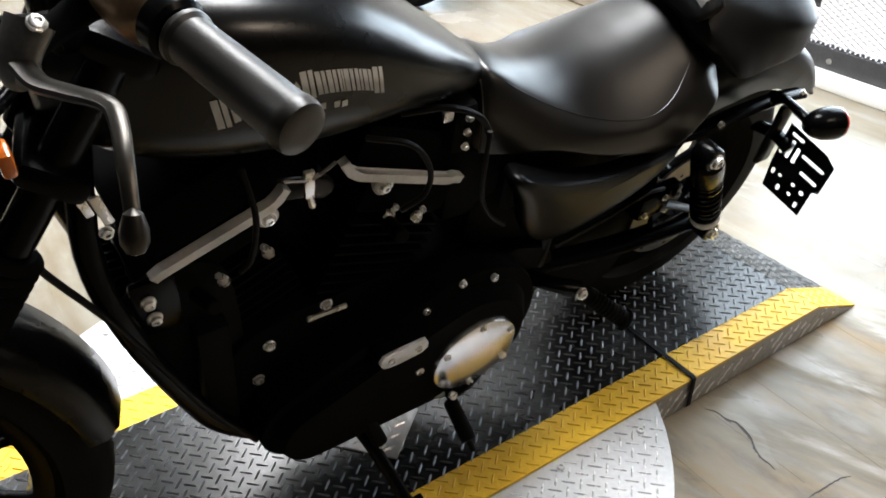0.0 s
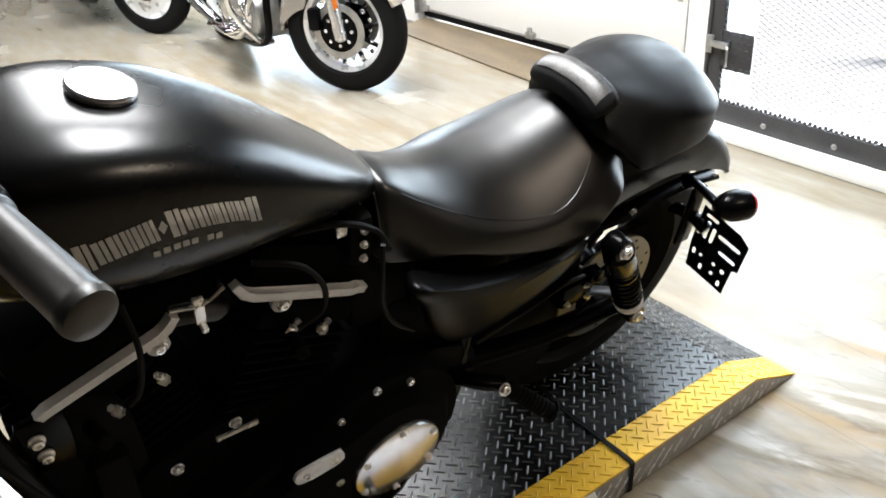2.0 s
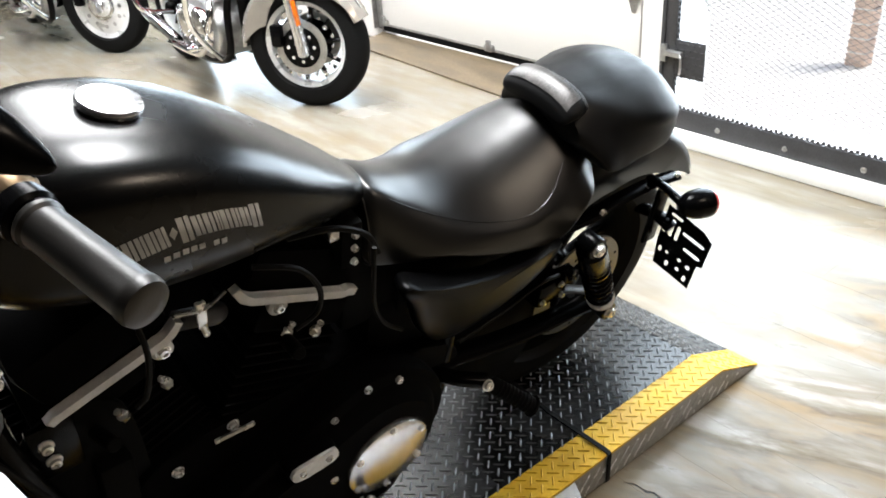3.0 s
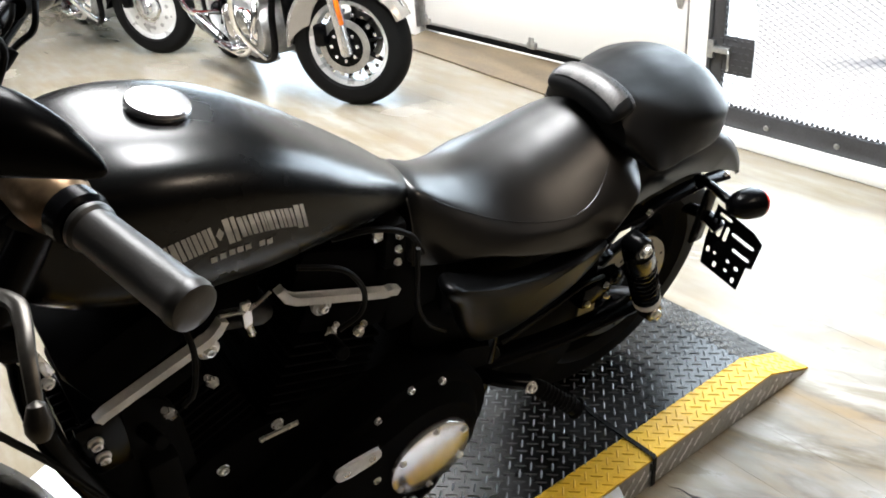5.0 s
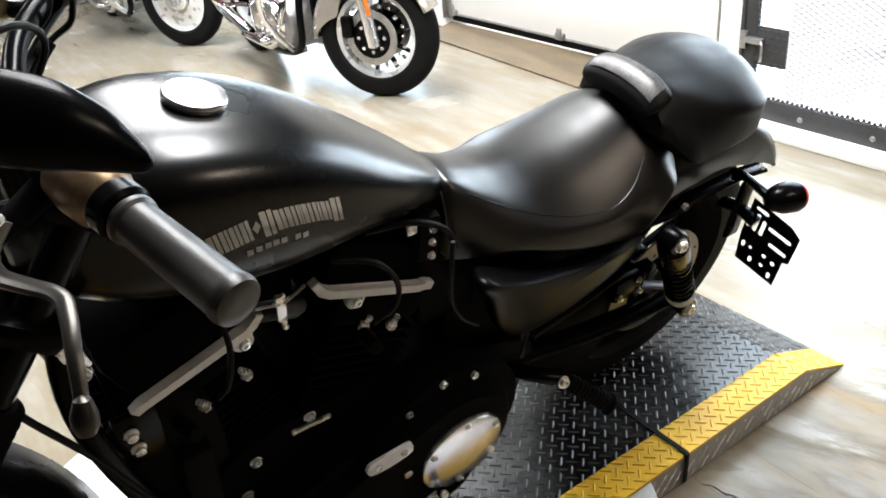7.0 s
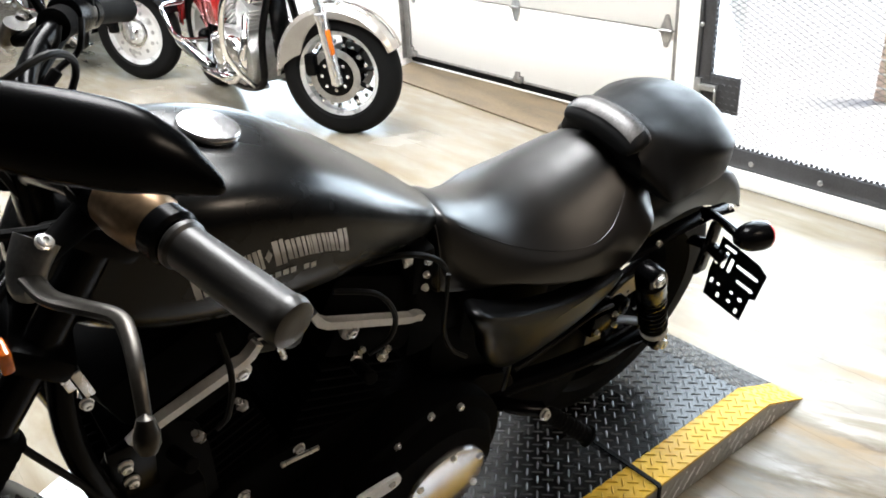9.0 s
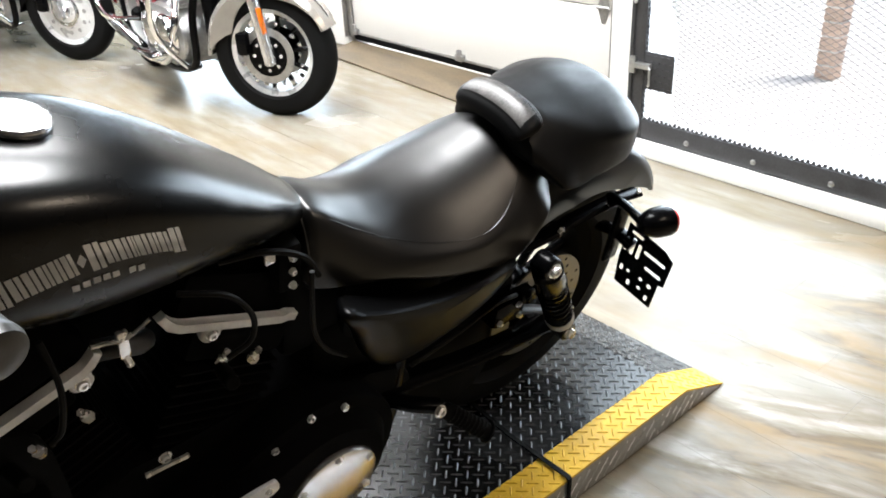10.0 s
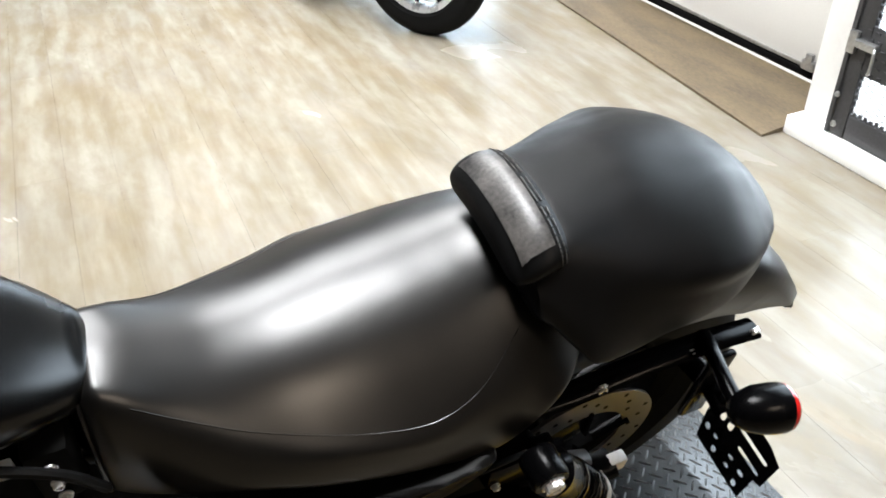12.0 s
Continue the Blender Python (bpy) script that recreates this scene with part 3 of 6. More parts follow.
LUG = [(-0.0140, 0, 0), (-0.008, -0.0022, 0), (0.008, -0.0022, 0), (0.0140, 0, 0), (0.008, 0.0022, 0), (-0.008, 0.0022, 0), (-0.0098, 0, 0.0022), (0.0098, 0, 0.0022)]
LUGF = [(0, 1, 6), (1, 2, 7, 6), (2, 3, 7), (3, 4, 7), (4, 5, 6, 7), (5, 0, 6)]
PITCH = 0.032


def lugs(name, places, mat, parent):
    """Raised lugs of a tread plate, joined into one mesh: rows of (pose)."""
    vs, fs = [], []
    for m in places:
        k = len(vs)
        vs += [tuple(m @ Vector(v)) for v in LUG]
        fs += [tuple(k + i for i in f) for f in LUGF]
    me = bpy.data.meshes.new(name)
    me.from_pydata(vs, [], fs)
    for p in me.polygons:
        p.use_smooth = False
    me.materials.append(mat)
    ob = new(name, me)
    ob.parent = parent
    return tagged(ob, kind="stuff")


def deck_pose(x, y, a):
    if x > XB:
        s = math.atan2(TOPZ - 0.006, XT - XB)
        return Matrix.Translation((x, y, TOPZ - (x - XB) * math.tan(s))) @ Matrix.Rotation(s, 4, "Y") @ Matrix.Rotation(a, 4, "Z")
    return Matrix.Translation((x, y, TOPZ)) @ Matrix.Rotation(a, 4, "Z")


dark_l, yel_l, sil_l, disc_l = [], [], [], []
CX, CY, CR, CZ = -0.70, 0.315, 0.675, 0.066
for i in range(-126, 42):
    for j in range(-34, 74):
        if (i + j) % 2:
            continue
        # bars of one slant on a square grid, those of the other slant in the middle of its meshes
        x, y = i * PITCH / 2 + 0.004, j * PITCH / 2 + 0.011
        a = radians(45 if i % 2 else -45)
        if XF + 0.01 < x < XT - 0.012 and 0.004 < y < 0.626:
            (dark_l if 0.088 < y < 0.542 else yel_l).append(deck_pose(x, y, a))
        elif (x - CX) ** 2 + (y - CY) ** 2 < (CR - 0.012) ** 2 and (y < -0.006 or y > 0.637):
            disc_l.append(Matrix.Translation((x, y, CZ)) @ Matrix.Rotation(a, 4, "Z"))
for i in range(-126, 40):
    for j in range(4):
        if (i + j) % 2:
            continue
        x, z = i * PITCH / 2, 0.014 + j * PITCH / 2
        if XF < x < XB + 0.15 and z < TOPZ - 0.012 - max(0, x - XB) * 0.42:
            for y, t in ((0.0, 90), (0.63, -90)):
                sil_l.append(Matrix.Translation((x, y, z)) @ Matrix.Rotation(radians(t), 4, "X") @ Matrix.Rotation(radians(52 if t > 0 else -52), 4, "Z"))
lugs("deck_lug_field", dark_l, DARKLUG, deck_thing)
lugs("edge_lug_field", yel_l, YELLOW, deck_thing)
lugs("skirt_lug_field", sil_l, SILVERLUG, deck_thing)

table = empty("turntable", pose(0, 0, 0), "round bare aluminium tread-plate turntable under the platform", "turntable")
part("disc", lathe([(CR - 0.03, 0.0), (CR - 0.03, CZ - 0.012), (CR, CZ - 0.010), (CR, CZ - 0.001), (CR - 0.001, CZ)], Matrix.Translation((CX, CY, 0)), 96), SILVER, table, smooth=True)
lugs("disc_lug_field", disc_l, SILVERLUG, table)
for a in range(0, 360, 30):
    x, y = CX + (CR - 0.05) * math.cos(radians(a - 34.5)), CY + (CR - 0.05) * math.sin(radians(a - 34.5))
    if y < -0.02 or y > 0.65:
        part("bolt", bolt((x, y, CZ), 0.0078, 0.006, (0, 0, 1)), ALU, table)
part("bolt", bolt((-0.37, -0.02, CZ), 0.0078, 0.006, (0, 0, 1)), ALU, table)

patch = bmesh.new()
add_box(patch, (0, 0, 0.002), (0.205, 0.134, 0.004), 0.001)
pm = pose(-0.6285, 0.2875, TOPZ, 0, 0, -49.5)
cover = part("cover_plate", patch, SILVER)
cover.matrix_world = pm
tagged(cover, "bare aluminium tread-plate cover lying on the platform", "plate")
lugs("cover_lug_field", [Matrix.Translation((i * PITCH / 2, j * PITCH / 2, 0.004)) @ Matrix.Rotation(radians(45 if i % 2 else -45), 4, "Z") for i in range(-5, 6) for j in range(-3, 4) if (i + j) % 2 == 0], SILVERLUG, cover)

sb = bmesh.new()
line = [(-0.004, -0.0045, 0.0035), (-0.001, -0.0045, 0.072), (0.0, -0.0035, 0.0775), (0.003, 0.004, 0.0785), (0.006, 0.18, 0.0785), (0.02, 0.3, 0.0785), (0.03, 0.45, 0.0785), (0.035, 0.626, 0.0785)]
rows = [[Vector(p) + Vector((s * 0.0055, 0, 0)) + Vector((0, -0.0025 * q, 0.0025 * q)) for s, q in ((-1, 0), (1, 0), (1, 1), (-1, 1))] for p in line]
add_loft(sb, rows)
tagged(part("tie_strap", sb, STRAP, sharp=60), "narrow black webbing strap lying across the platform", "strap")

# torn edges of the vinyl beside the platform: a lifted lip with a dark strip as its shadow, fading out at both ends
def tear(line, wide, lift, seed):
    """The lip and its dark shadow strip along a ragged line on the floor."""
    r = random.Random(seed)
    pts = smooth_line([Vector((x, y, 0)) for x, y in line], 7)
    n = len(pts) - 1
    lip, gap = [], []
    for k, p in enumerate(pts):
        fade = math.sin(math.pi * (0.015 + 0.97 * k / n)) ** 0.8
        d = (pts[min(n, k + 1)] - pts[max(0, k - 1)]).normalized()
        side = Vector((-d.y, d.x, 0))
        p = p + side * r.uniform(-0.0014, 0.0014) * fade
        w, q = wide * fade * r.uniform(0.45, 1.3), lift * fade
        gap.append([p - side * w, p + side * 0.0005, p + side * 0.0005 + Vector((0, 0, 0.0006 + q * 0.3)), p - side * w + Vector((0, 0, 0.0006))])
        lip.append([p + Vector((0, 0, 0.0004)), p + Vector((0, 0, 0.0008 + q)), p + side * (0.004 + 0.004 * fade) + Vector((0, 0, 0.0007 + q * 0.7)), p + side * (0.006 + 0.022 * fade) + Vector((0, 0, 0.0004))])
    a, b = bmesh.new(), bmesh.new()
    add_loft(a, lip)
    add_loft(b, gap)
    flap = part("vinyl_flap", a, VINYL, smooth=True, sharp=60)
    tagged(flap, "torn lifting edge of wood-look vinyl floor beside the platform", "floor damage")
    part("lip_shadow_line", b, GREY, flap, "dark strip standing for the shadow under the torn lip", smooth=False)


tear([(0.021, -0.029), (0.034, -0.049), (0.035, -0.076), (0.044, -0.096), (0.035, -0.134), (0.017, -0.165), (0.009, -0.184), (0.01, -0.201), (0.006, -0.217)], 0.0036, 0.0022, 3)
tear([(-0.005, -0.30), (0.005, -0.295), (0.048, -0.298), (0.092, -0.302), (0.11, -0.31)], 0.0022, 0.0014, 8)

# ---- the black motorcycle on the platform ----
# its own axes: x to the rear, y to its right, z up from the tyres' contact line
bike = empty("motorcycle", pose(0.09, 0.365, 0.0755, 15, 0, 0), "matt black cruiser motorcycle leaning on its side stand on the platform", "motorcycle")


def tyre_profile(r0, r1, half):
    """A round-shouldered tyre section with two tread grooves."""
    out = [(r0, -half * 0.62), (r0 + 0.012, -half * 0.8)]
    for i in range(15):
        a = math.pi * (i / 14) - math.pi / 2
        s = math.sin(a)
        k = math.copysign(abs(s) ** 0.85, s)
        rr = r0 + 0.02 + (r1 - r0 - 0.02) * (math.cos(a) ** 0.62 if math.cos(a) > 0 else 0)
        if i in (4, 10):
            rr -= 0.0035
        out.append((rr, half * k))
    return out + [(r0 + 0.012, half * 0.8), (r0, half * 0.62)]


def wheel(parent, name, at, r, half, rim_r, spokes, rim_mat, spoke_mat, disc_y=None, disc_r=0.13, tyre_label="black road tyre"):
    """A cast wheel: rim with tyre, spokes, hub and brake disc under it."""
    m = Matrix.Translation(at) @ SIDE
    rim = part(name, lathe([(rim_r - 0.022, -half * 0.55), (rim_r, -half * 0.72), (rim_r + 0.008, -half * 0.72), (rim_r + 0.004, -half * 0.6), (rim_r - 0.012, 0), (rim_r + 0.004, half * 0.6),
                            (rim_r + 0.008, half * 0.72), (rim_r, half * 0.72), (rim_r - 0.022, half * 0.55), (rim_r - 0.028, 0)], m, 56, True), rim_mat, parent)
    part("tyre", lathe(tyre_profile(rim_r, r, half), m, 72, True), TYRE, rim, tyre_label)
    part("hub", lathe([(0.018, -0.075), (0.032, -0.07), (0.034, -0.05), (0.05, -0.035), (0.05, 0.035), (0.034, 0.05), (0.032, 0.07), (0.018, 0.075)], m, 28), spoke_mat, rim)
    for i in range(spokes):
        a = 2 * math.pi * i / spokes + 0.2
        ca, sa = math.cos(a), math.sin(a)
        s = bmesh.new()
        for sp in (-0.055, 0.055):
            c2, s2 = math.cos(a + sp), math.sin(a + sp)
            add_tube(s, [Vector(at) + Vector((0.04 * ca, 0, 0.04 * sa)), Vector(at) + Vector((0.13 * math.cos(a + sp * 0.6), 0.004, 0.13 * math.sin(a + sp * 0.6))),
                         Vector(at) + Vector(((rim_r - 0.016) * c2, 0, (rim_r - 0.016) * s2))], (0.011, 0.008), 8, 3, 0.75)
        part("spoke", s, spoke_mat, rim)
    if disc_y is not None:
        dm = Matrix.Translation((at[0], at[1] + disc_y, at[2])) @ SIDE
        part("brake_disc", lathe([(disc_r * 0.62, -0.0025), (disc_r, -0.0025), (disc_r, 0.0025), (disc_r * 0.62, 0.0025)], dm, 56, True), DISCM, rim, "drilled steel brake disc")
        for k in range(30):
            a = 2 * math.pi * k / 30
            rr = disc_r * (0.72 + 0.1 * (k % 3))
            part("drilled_hole", lathe([(0.0042, -0.0029), (0.0042, 0.0029)], dm @ Matrix.Translation((rr * math.cos(a), rr * math.sin(a), 0)), 8), RUBBER, rim)
        sp = bmesh.new()
        for k in range(5):
            a = 2 * math.pi * k / 5
            add_tube(sp, [dm @ Vector((0.03 * math.cos(a), 0.03 * math.sin(a), 0)), dm @ Vector((disc_r * 0.68 * math.cos(a + 0.25), disc_r * 0.68 * math.sin(a + 0.25), 0))], 0.009, 8, 2, 0.4)
        part("disc_carrier", sp, spoke_mat, rim)
    return rim


AX_R, AX_F = Vector((0.02, 0, 0.322)), Vector((-1.465, 0, 0.33))
FORK = Vector((0.345, 0, 0.50)).normalized()
HEAD = Matrix.Translation((-1.075, 0, 0.895))
STEER = HEAD @ Matrix.Rotation(radians(-16), 4, FORK) @ HEAD.inverted()
FAR_SIDE = HEAD @ Matrix.Rotation(radians(-32), 4, FORK) @ HEAD.inverted()
wheel(bike, "rear_wheel", AX_R, 0.322, 0.072, 0.205, 9, WRINKLE, GLOSS, -0.088, 0.132)

# fuel tank
TANK = Pod([(-1.11, 0.045), (-1.08, 0.095), (-1.03, 0.128), (-0.95, 0.152), (-0.87, 0.157), (-0.79, 0.150), (-0.71, 0.134), (-0.64, 0.113), (-0.59, 0.093), (-0.54, 0.062)],
           [(-1.11, 0.95), (-1.08, 0.985), (-1.03, 1.012), (-0.95, 1.018), (-0.87, 1.005), (-0.79, 0.978), (-0.71, 0.932), (-0.64, 0.881), (-0.59, 0.842), (-0.54, 0.803)],
           [(-1.11, 0.90), (-1.03, 0.905), (-0.95, 0.905), (-0.87, 0.895), (-0.79, 0.882), (-0.71, 0.862), (-0.64, 0.836), (-0.58, 0.806), (-0.54, 0.781)],
           [(-1.11, 0.86), (-1.03, 0.822), (-0.95, 0.806), (-0.87, 0.798), (-0.79, 0.792), (-0.71, 0.788), (-0.64, 0.778), (-0.59, 0.770), (-0.54, 0.768)], [(-1.11, 2.6), (-1.0, 3.7), (-0.84, 3.6), (-0.70, 2.7), (-0.54, 2.2)], 2.7, -0.022)


def tank_skin():
    """The tank's body with a rounded-off tail."""
    rings = [TANK.ring(-1.11 + 0.552 * i / 96, 80) for i in range(97)]
    for _ in range(14):
        rings = [rings[0]] + [[(p + q * 2 + r) / 4 for p, q, r in zip(rings[i - 1], rings[i], rings[i + 1])] for i in range(1, 96)] + [rings[-1]]
    end, mid = rings[-1], curve_at(TANK.waist, -0.558)
    for k in range(1, 9):
        a = radians(22 + 66 * k / 8)
        g = math.cos(a) / math.cos(radians(22))
        rings.append([Vector((-0.558 + 0.026 * (math.sin(a) - math.sin(radians(22))), TANK.mid + (p.y - TANK.mid) * g, mid + (p.z - mid) * g)) for p in end])
    return add_loft(bmesh.new(), rings)


tank = part("fuel_tank", tank_skin(), DENIM, bike, "matt black teardrop fuel tank")
cap_m = Matrix.Translation((-0.882, -0.020, 0.992)) @ Euler((radians(2), radians(13), 0)).to_matrix().to_4x4()
cap = part("filler_cap", lathe([(0.028, -0.02), (0.028, 0.0155), (0.0355, 0.0165), (0.0368, 0.0185), (0.0368, 0.023), (0.0345, 0.0262), (0.02, 0.0278), (0.004, 0.0285)], cap_m, 40), POLISHED, tank, "polished chrome filler cap")
part("cap_neck", lathe([(0.034, -0.03), (0.034, 0.0145), (0.032, 0.0155)], cap_m, 36), RUBBER, tank)


def flank_block(outline, lift=0.0007):
    """A thin printed shape on the tank's left flank, from an outline in x and z."""
    bm = bmesh.new()
    bm.faces.new([bm.verts.new(TANK.left(x, z, lift)) for x, z in outline])
    bmesh.ops.solidify(bm, geom=bm.faces[:], thickness=0.0004)
    return bm


def arc_z(x):
    return curve_at([(-0.965, 0.907), (-0.915, 0.9165), (-0.865, 0.9205), (-0.815, 0.9105), (-0.760, 0.891)], x)


# the maker's arched mark as plain grey blocks: six, a small diamond, eight
blocks = [(0.0, 0.0185), (0.0185, 0.0165), (0.0345, 0.0155), (0.0495, 0.0125), (0.0615, 0.0135), (0.0745, 0.0135)]
blocks += [(0.1005, 0.0185), (0.1185, 0.0155), (0.1335, 0.0155), (0.1485, 0.0085), (0.1565, 0.0160), (0.172, 0.0125), (0.184, 0.0150), (0.1985, 0.0185)]
for k, (x, w_) in enumerate(blocks):
    x, w_ = -0.966 + x * 0.925, w_ * 0.925
    tall = 0.036 if k in (0, 6, 13) else 0.0295
    z0, z1 = arc_z(x) - tall / 2, arc_z(x + w_) - tall / 2
    lean_ = 0.004
    for u0, u1 in ((0.0, 0.43), (0.53, 0.84)):
        xa, xb = x + w_ * u0, x + w_ * u1
        za, zb_ = z0 + (z1 - z0) * u0, z0 + (z1 - z0) * u1
        part("mark_block", flank_block([(xa + lean_, za), (xb + lean_, zb_), (xb + lean_ * 0.3, zb_ + tall * 0.5), (xb - lean_ * 0.4, zb_ + tall), (xa - lean_ * 0.4, za + tall), (xa + lean_ * 0.3, za + tall * 0.5)]), DECAL, tank, smooth=False)
xd, zd = -0.8785, arc_z(-0.8785)
part("mark_diamond", flank_block([(xd - 0.005, zd), (xd, zd - 0.009), (xd + 0.005, zd), (xd, zd + 0.009)]), DECAL, tank, smooth=False)
for k, x in enumerate((-0.893, -0.882, -0.871, -0.861, -0.851, -0.833, -0.823)):
    z = arc_z(x) - 0.0345
    part("mark_bar", flank_block([(x, z), (x + 0.0075, z - 0.0005), (x + 0.0075, z + 0.0075), (x, z + 0.008)]), DECAL, tank, smooth=False)

# seat and pillion
# each row: x, crown height, then half-width and height of the seam, the flank and the lower edge
Y_MID = -0.022
SEAT_MID = [(-0.58, -0.032), (-0.48, -0.030), (-0.40, -0.019), (-0.32, -0.006), (-0.15, -0.006)]
PAD_MID = [(-0.15, -0.026), (-0.08, -0.022), (0.0, -0.010), (0.06, -0.003), (0.24, -0.008)]
SEAT_ROWS = [
    (-0.575, 0.772, 0.038, 0.765, 0.052, 0.735, 0.062, 0.705),
    (-0.566, 0.800, 0.055, 0.790, 0.074, 0.745, 0.082, 0.692),
    (-0.548, 0.808, 0.064, 0.796, 0.087, 0.742, 0.093, 0.688),
    (-0.50, 0.788, 0.078, 0.765, 0.101, 0.728, 0.113, 0.689),
    (-0.45, 0.768, 0.095, 0.736, 0.115, 0.712, 0.128, 0.685),
    (-0.39, 0.757, 0.109, 0.708, 0.128, 0.690, 0.138, 0.664),
    (-0.32, 0.757, 0.124, 0.688, 0.138, 0.670, 0.144, 0.642),
    (-0.26, 0.765, 0.131, 0.684, 0.143, 0.660, 0.147, 0.628),
    (-0.21, 0.776, 0.121, 0.700, 0.142, 0.662, 0.148, 0.618),
    (-0.18, 0.784, 0.102, 0.722, 0.138, 0.674, 0.148, 0.628),
    (-0.155, 0.789, 0.084, 0.743, 0.129, 0.688, 0.147, 0.650),
    (-0.125, 0.788, 0.064, 0.758, 0.116, 0.699, 0.141, 0.676),
    (-0.09, 0.772, 0.052, 0.748, 0.098, 0.695, 0.116, 0.676),
    (-0.07, 0.745, 0.045, 0.735, 0.080, 0.695, 0.090, 0.680)]
PAD_ROWS = [
    (-0.168, 0.800, 0.062, 0.800, 0.084, 0.797, 0.088, 0.786),
    (-0.155, 0.812, 0.070, 0.806, 0.092, 0.796, 0.098, 0.778),
    (-0.135, 0.828, 0.074, 0.818, 0.101, 0.790, 0.112, 0.766),
    (-0.115, 0.841, 0.078, 0.824, 0.112, 0.779, 0.130, 0.746),
    (-0.098, 0.843, 0.083, 0.822, 0.120, 0.772, 0.144, 0.729),
    (-0.05, 0.844, 0.098, 0.808, 0.124, 0.764, 0.139, 0.716),
    (0.0, 0.845, 0.110, 0.792, 0.126, 0.756, 0.133, 0.714),
    (0.06, 0.836, 0.116, 0.780, 0.125, 0.746, 0.128, 0.711),
    (0.11, 0.823, 0.108, 0.768, 0.115, 0.736, 0.117, 0.706),
    (0.16, 0.796, 0.086, 0.752, 0.093, 0.724, 0.094, 0.701),
    (0.20, 0.764, 0.060, 0.735, 0.064, 0.714, 0.064, 0.699),
    (0.225, 0.738, 0.036, 0.722, 0.039, 0.708, 0.038, 0.698),
    (0.236, 0.711, 0.014, 0.708, 0.016, 0.704, 0.015, 0.699)]


def padded_ring(rows, x, per, crown=0.25):
    """One section of a cushion: crown, seam, flank and rolled lower edge, the same on both sides."""
    zt, hs, zs, hf, zf, hl, zl = (curve_at([(r[0], r[k]) for r in rows], x) for k in range(1, 8))
    drop = zt - zs
    mid = curve_at(SEAT_MID if rows is SEAT_ROWS else PAD_MID, x)
    hs, hf, hl = (h + mid - Y_MID for h in (hs, hf, hl))
    half = smooth_line([(-hs * 0.5, zt - crown * drop, 0), (0, zt, 0), (hs * 0.5, zt - crown * drop, 0), (hs, zs, 0), (hf, zf, 0), (hl, zl, 0), (hl - 0.004, zl - 0.010, 0), (hl - 0.022, zl - 0.013, 0)], per)[per:]
    left = [Vector((x, mid - p.x, p.y)) for p in half]
    right = [Vector((x, mid + p.x, p.y)) for p in half[1:]]
    return left[::-1] + right


def padded(rows, x0, x1, steps, per=8, crown=0.25, ease=0):
    rings = [padded_ring(rows, x0 + (x1 - x0) * i / steps, per, crown) for i in range(steps + 1)]
    for _ in range(ease):
        rings = [r[:1] + [(a + b * 2 + c) / 4 for a, b, c in zip(r, r[1:], r[2:])] + r[-1:] for r in rings]
        rings = rings[:6] + [[(a + b * 2 + c) / 4 for a, b, c in zip(rings[i - 1], rings[i], rings[i + 1])] for i in range(6, steps)] + rings[-1:]
    return rings


cushion = padded(SEAT_ROWS, -0.575, -0.07, 110, 10, 0.25, 9)
seat = part("seat", add_loft(bmesh.new(), cushion), LEATHER, bike, "smooth black leather solo saddle", sharp=70)
front_edge = [p + Vector((-0.001, 0, 0)) for p in padded_ring(SEAT_ROWS, -0.566, 6)]
middle = len(cushion[0]) // 2
for k in (middle - 20, middle + 20):
    part("seam", tube([ring[k] for ring in cushion[10:92:3]], 0.0008, 6, 2), LEATHER, seat, "thin stitched seam")
part("piping", tube(front_edge[2:-2], 0.0024, 6, 2), LEATHER, seat)
pillion = part("pillion_pad", add_loft(bmesh.new(), padded(PAD_ROWS, -0.150, 0.236, 80, 10, 0.22)), PADSKIN, bike, "black leather passenger pad", sharp=70)
# rolled front band with a scuffed panel on its crown and a double row of stitches behind it
BAND = [(-0.171, 0.816, 0.066, 0.010), (-0.168, 0.827, 0.078, 0.018), (-0.159, 0.838, 0.084, 0.026), (-0.147, 0.846, 0.086, 0.032), (-0.135, 0.850, 0.085, 0.036), (-0.122, 0.849, 0.082, 0.036), (-0.110, 0.843, 0.078, 0.032)]


def band_ring(k, lift=0.0, n=40):
    """A flat-topped section of the band at the step k of its table."""
    x, zt, h, deep = (curve_at([(i, r[j]) for i, r in enumerate(BAND)], k) for j in range(4))
    out = []
    for i in range(n):
        a = 2 * math.pi * i / n
        c, q = math.cos(a), math.sin(a)
        y, z = math.copysign(abs(c) ** 0.5, c) * (h + lift), math.copysign(abs(q) ** 0.7, q) * (deep / 2 + lift)
        out.append(Vector((x - lift * 0.4, Y_MID + y, zt - deep / 2 + z - 2.0 * y * y)))
    return out


part("front_band", add_loft(bmesh.new(), [band_ring(k * 0.25) for k in range(25)]), PADSKIN, pillion, "rolled leather front band")
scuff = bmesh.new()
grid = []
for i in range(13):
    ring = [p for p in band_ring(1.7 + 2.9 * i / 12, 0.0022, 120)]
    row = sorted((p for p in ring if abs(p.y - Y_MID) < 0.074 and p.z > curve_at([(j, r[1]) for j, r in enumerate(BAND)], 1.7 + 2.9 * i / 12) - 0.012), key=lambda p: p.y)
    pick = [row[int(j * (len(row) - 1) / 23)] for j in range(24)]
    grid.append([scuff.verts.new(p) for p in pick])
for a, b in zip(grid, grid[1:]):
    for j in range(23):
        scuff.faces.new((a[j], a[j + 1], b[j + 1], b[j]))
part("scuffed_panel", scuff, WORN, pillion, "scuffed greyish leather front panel")
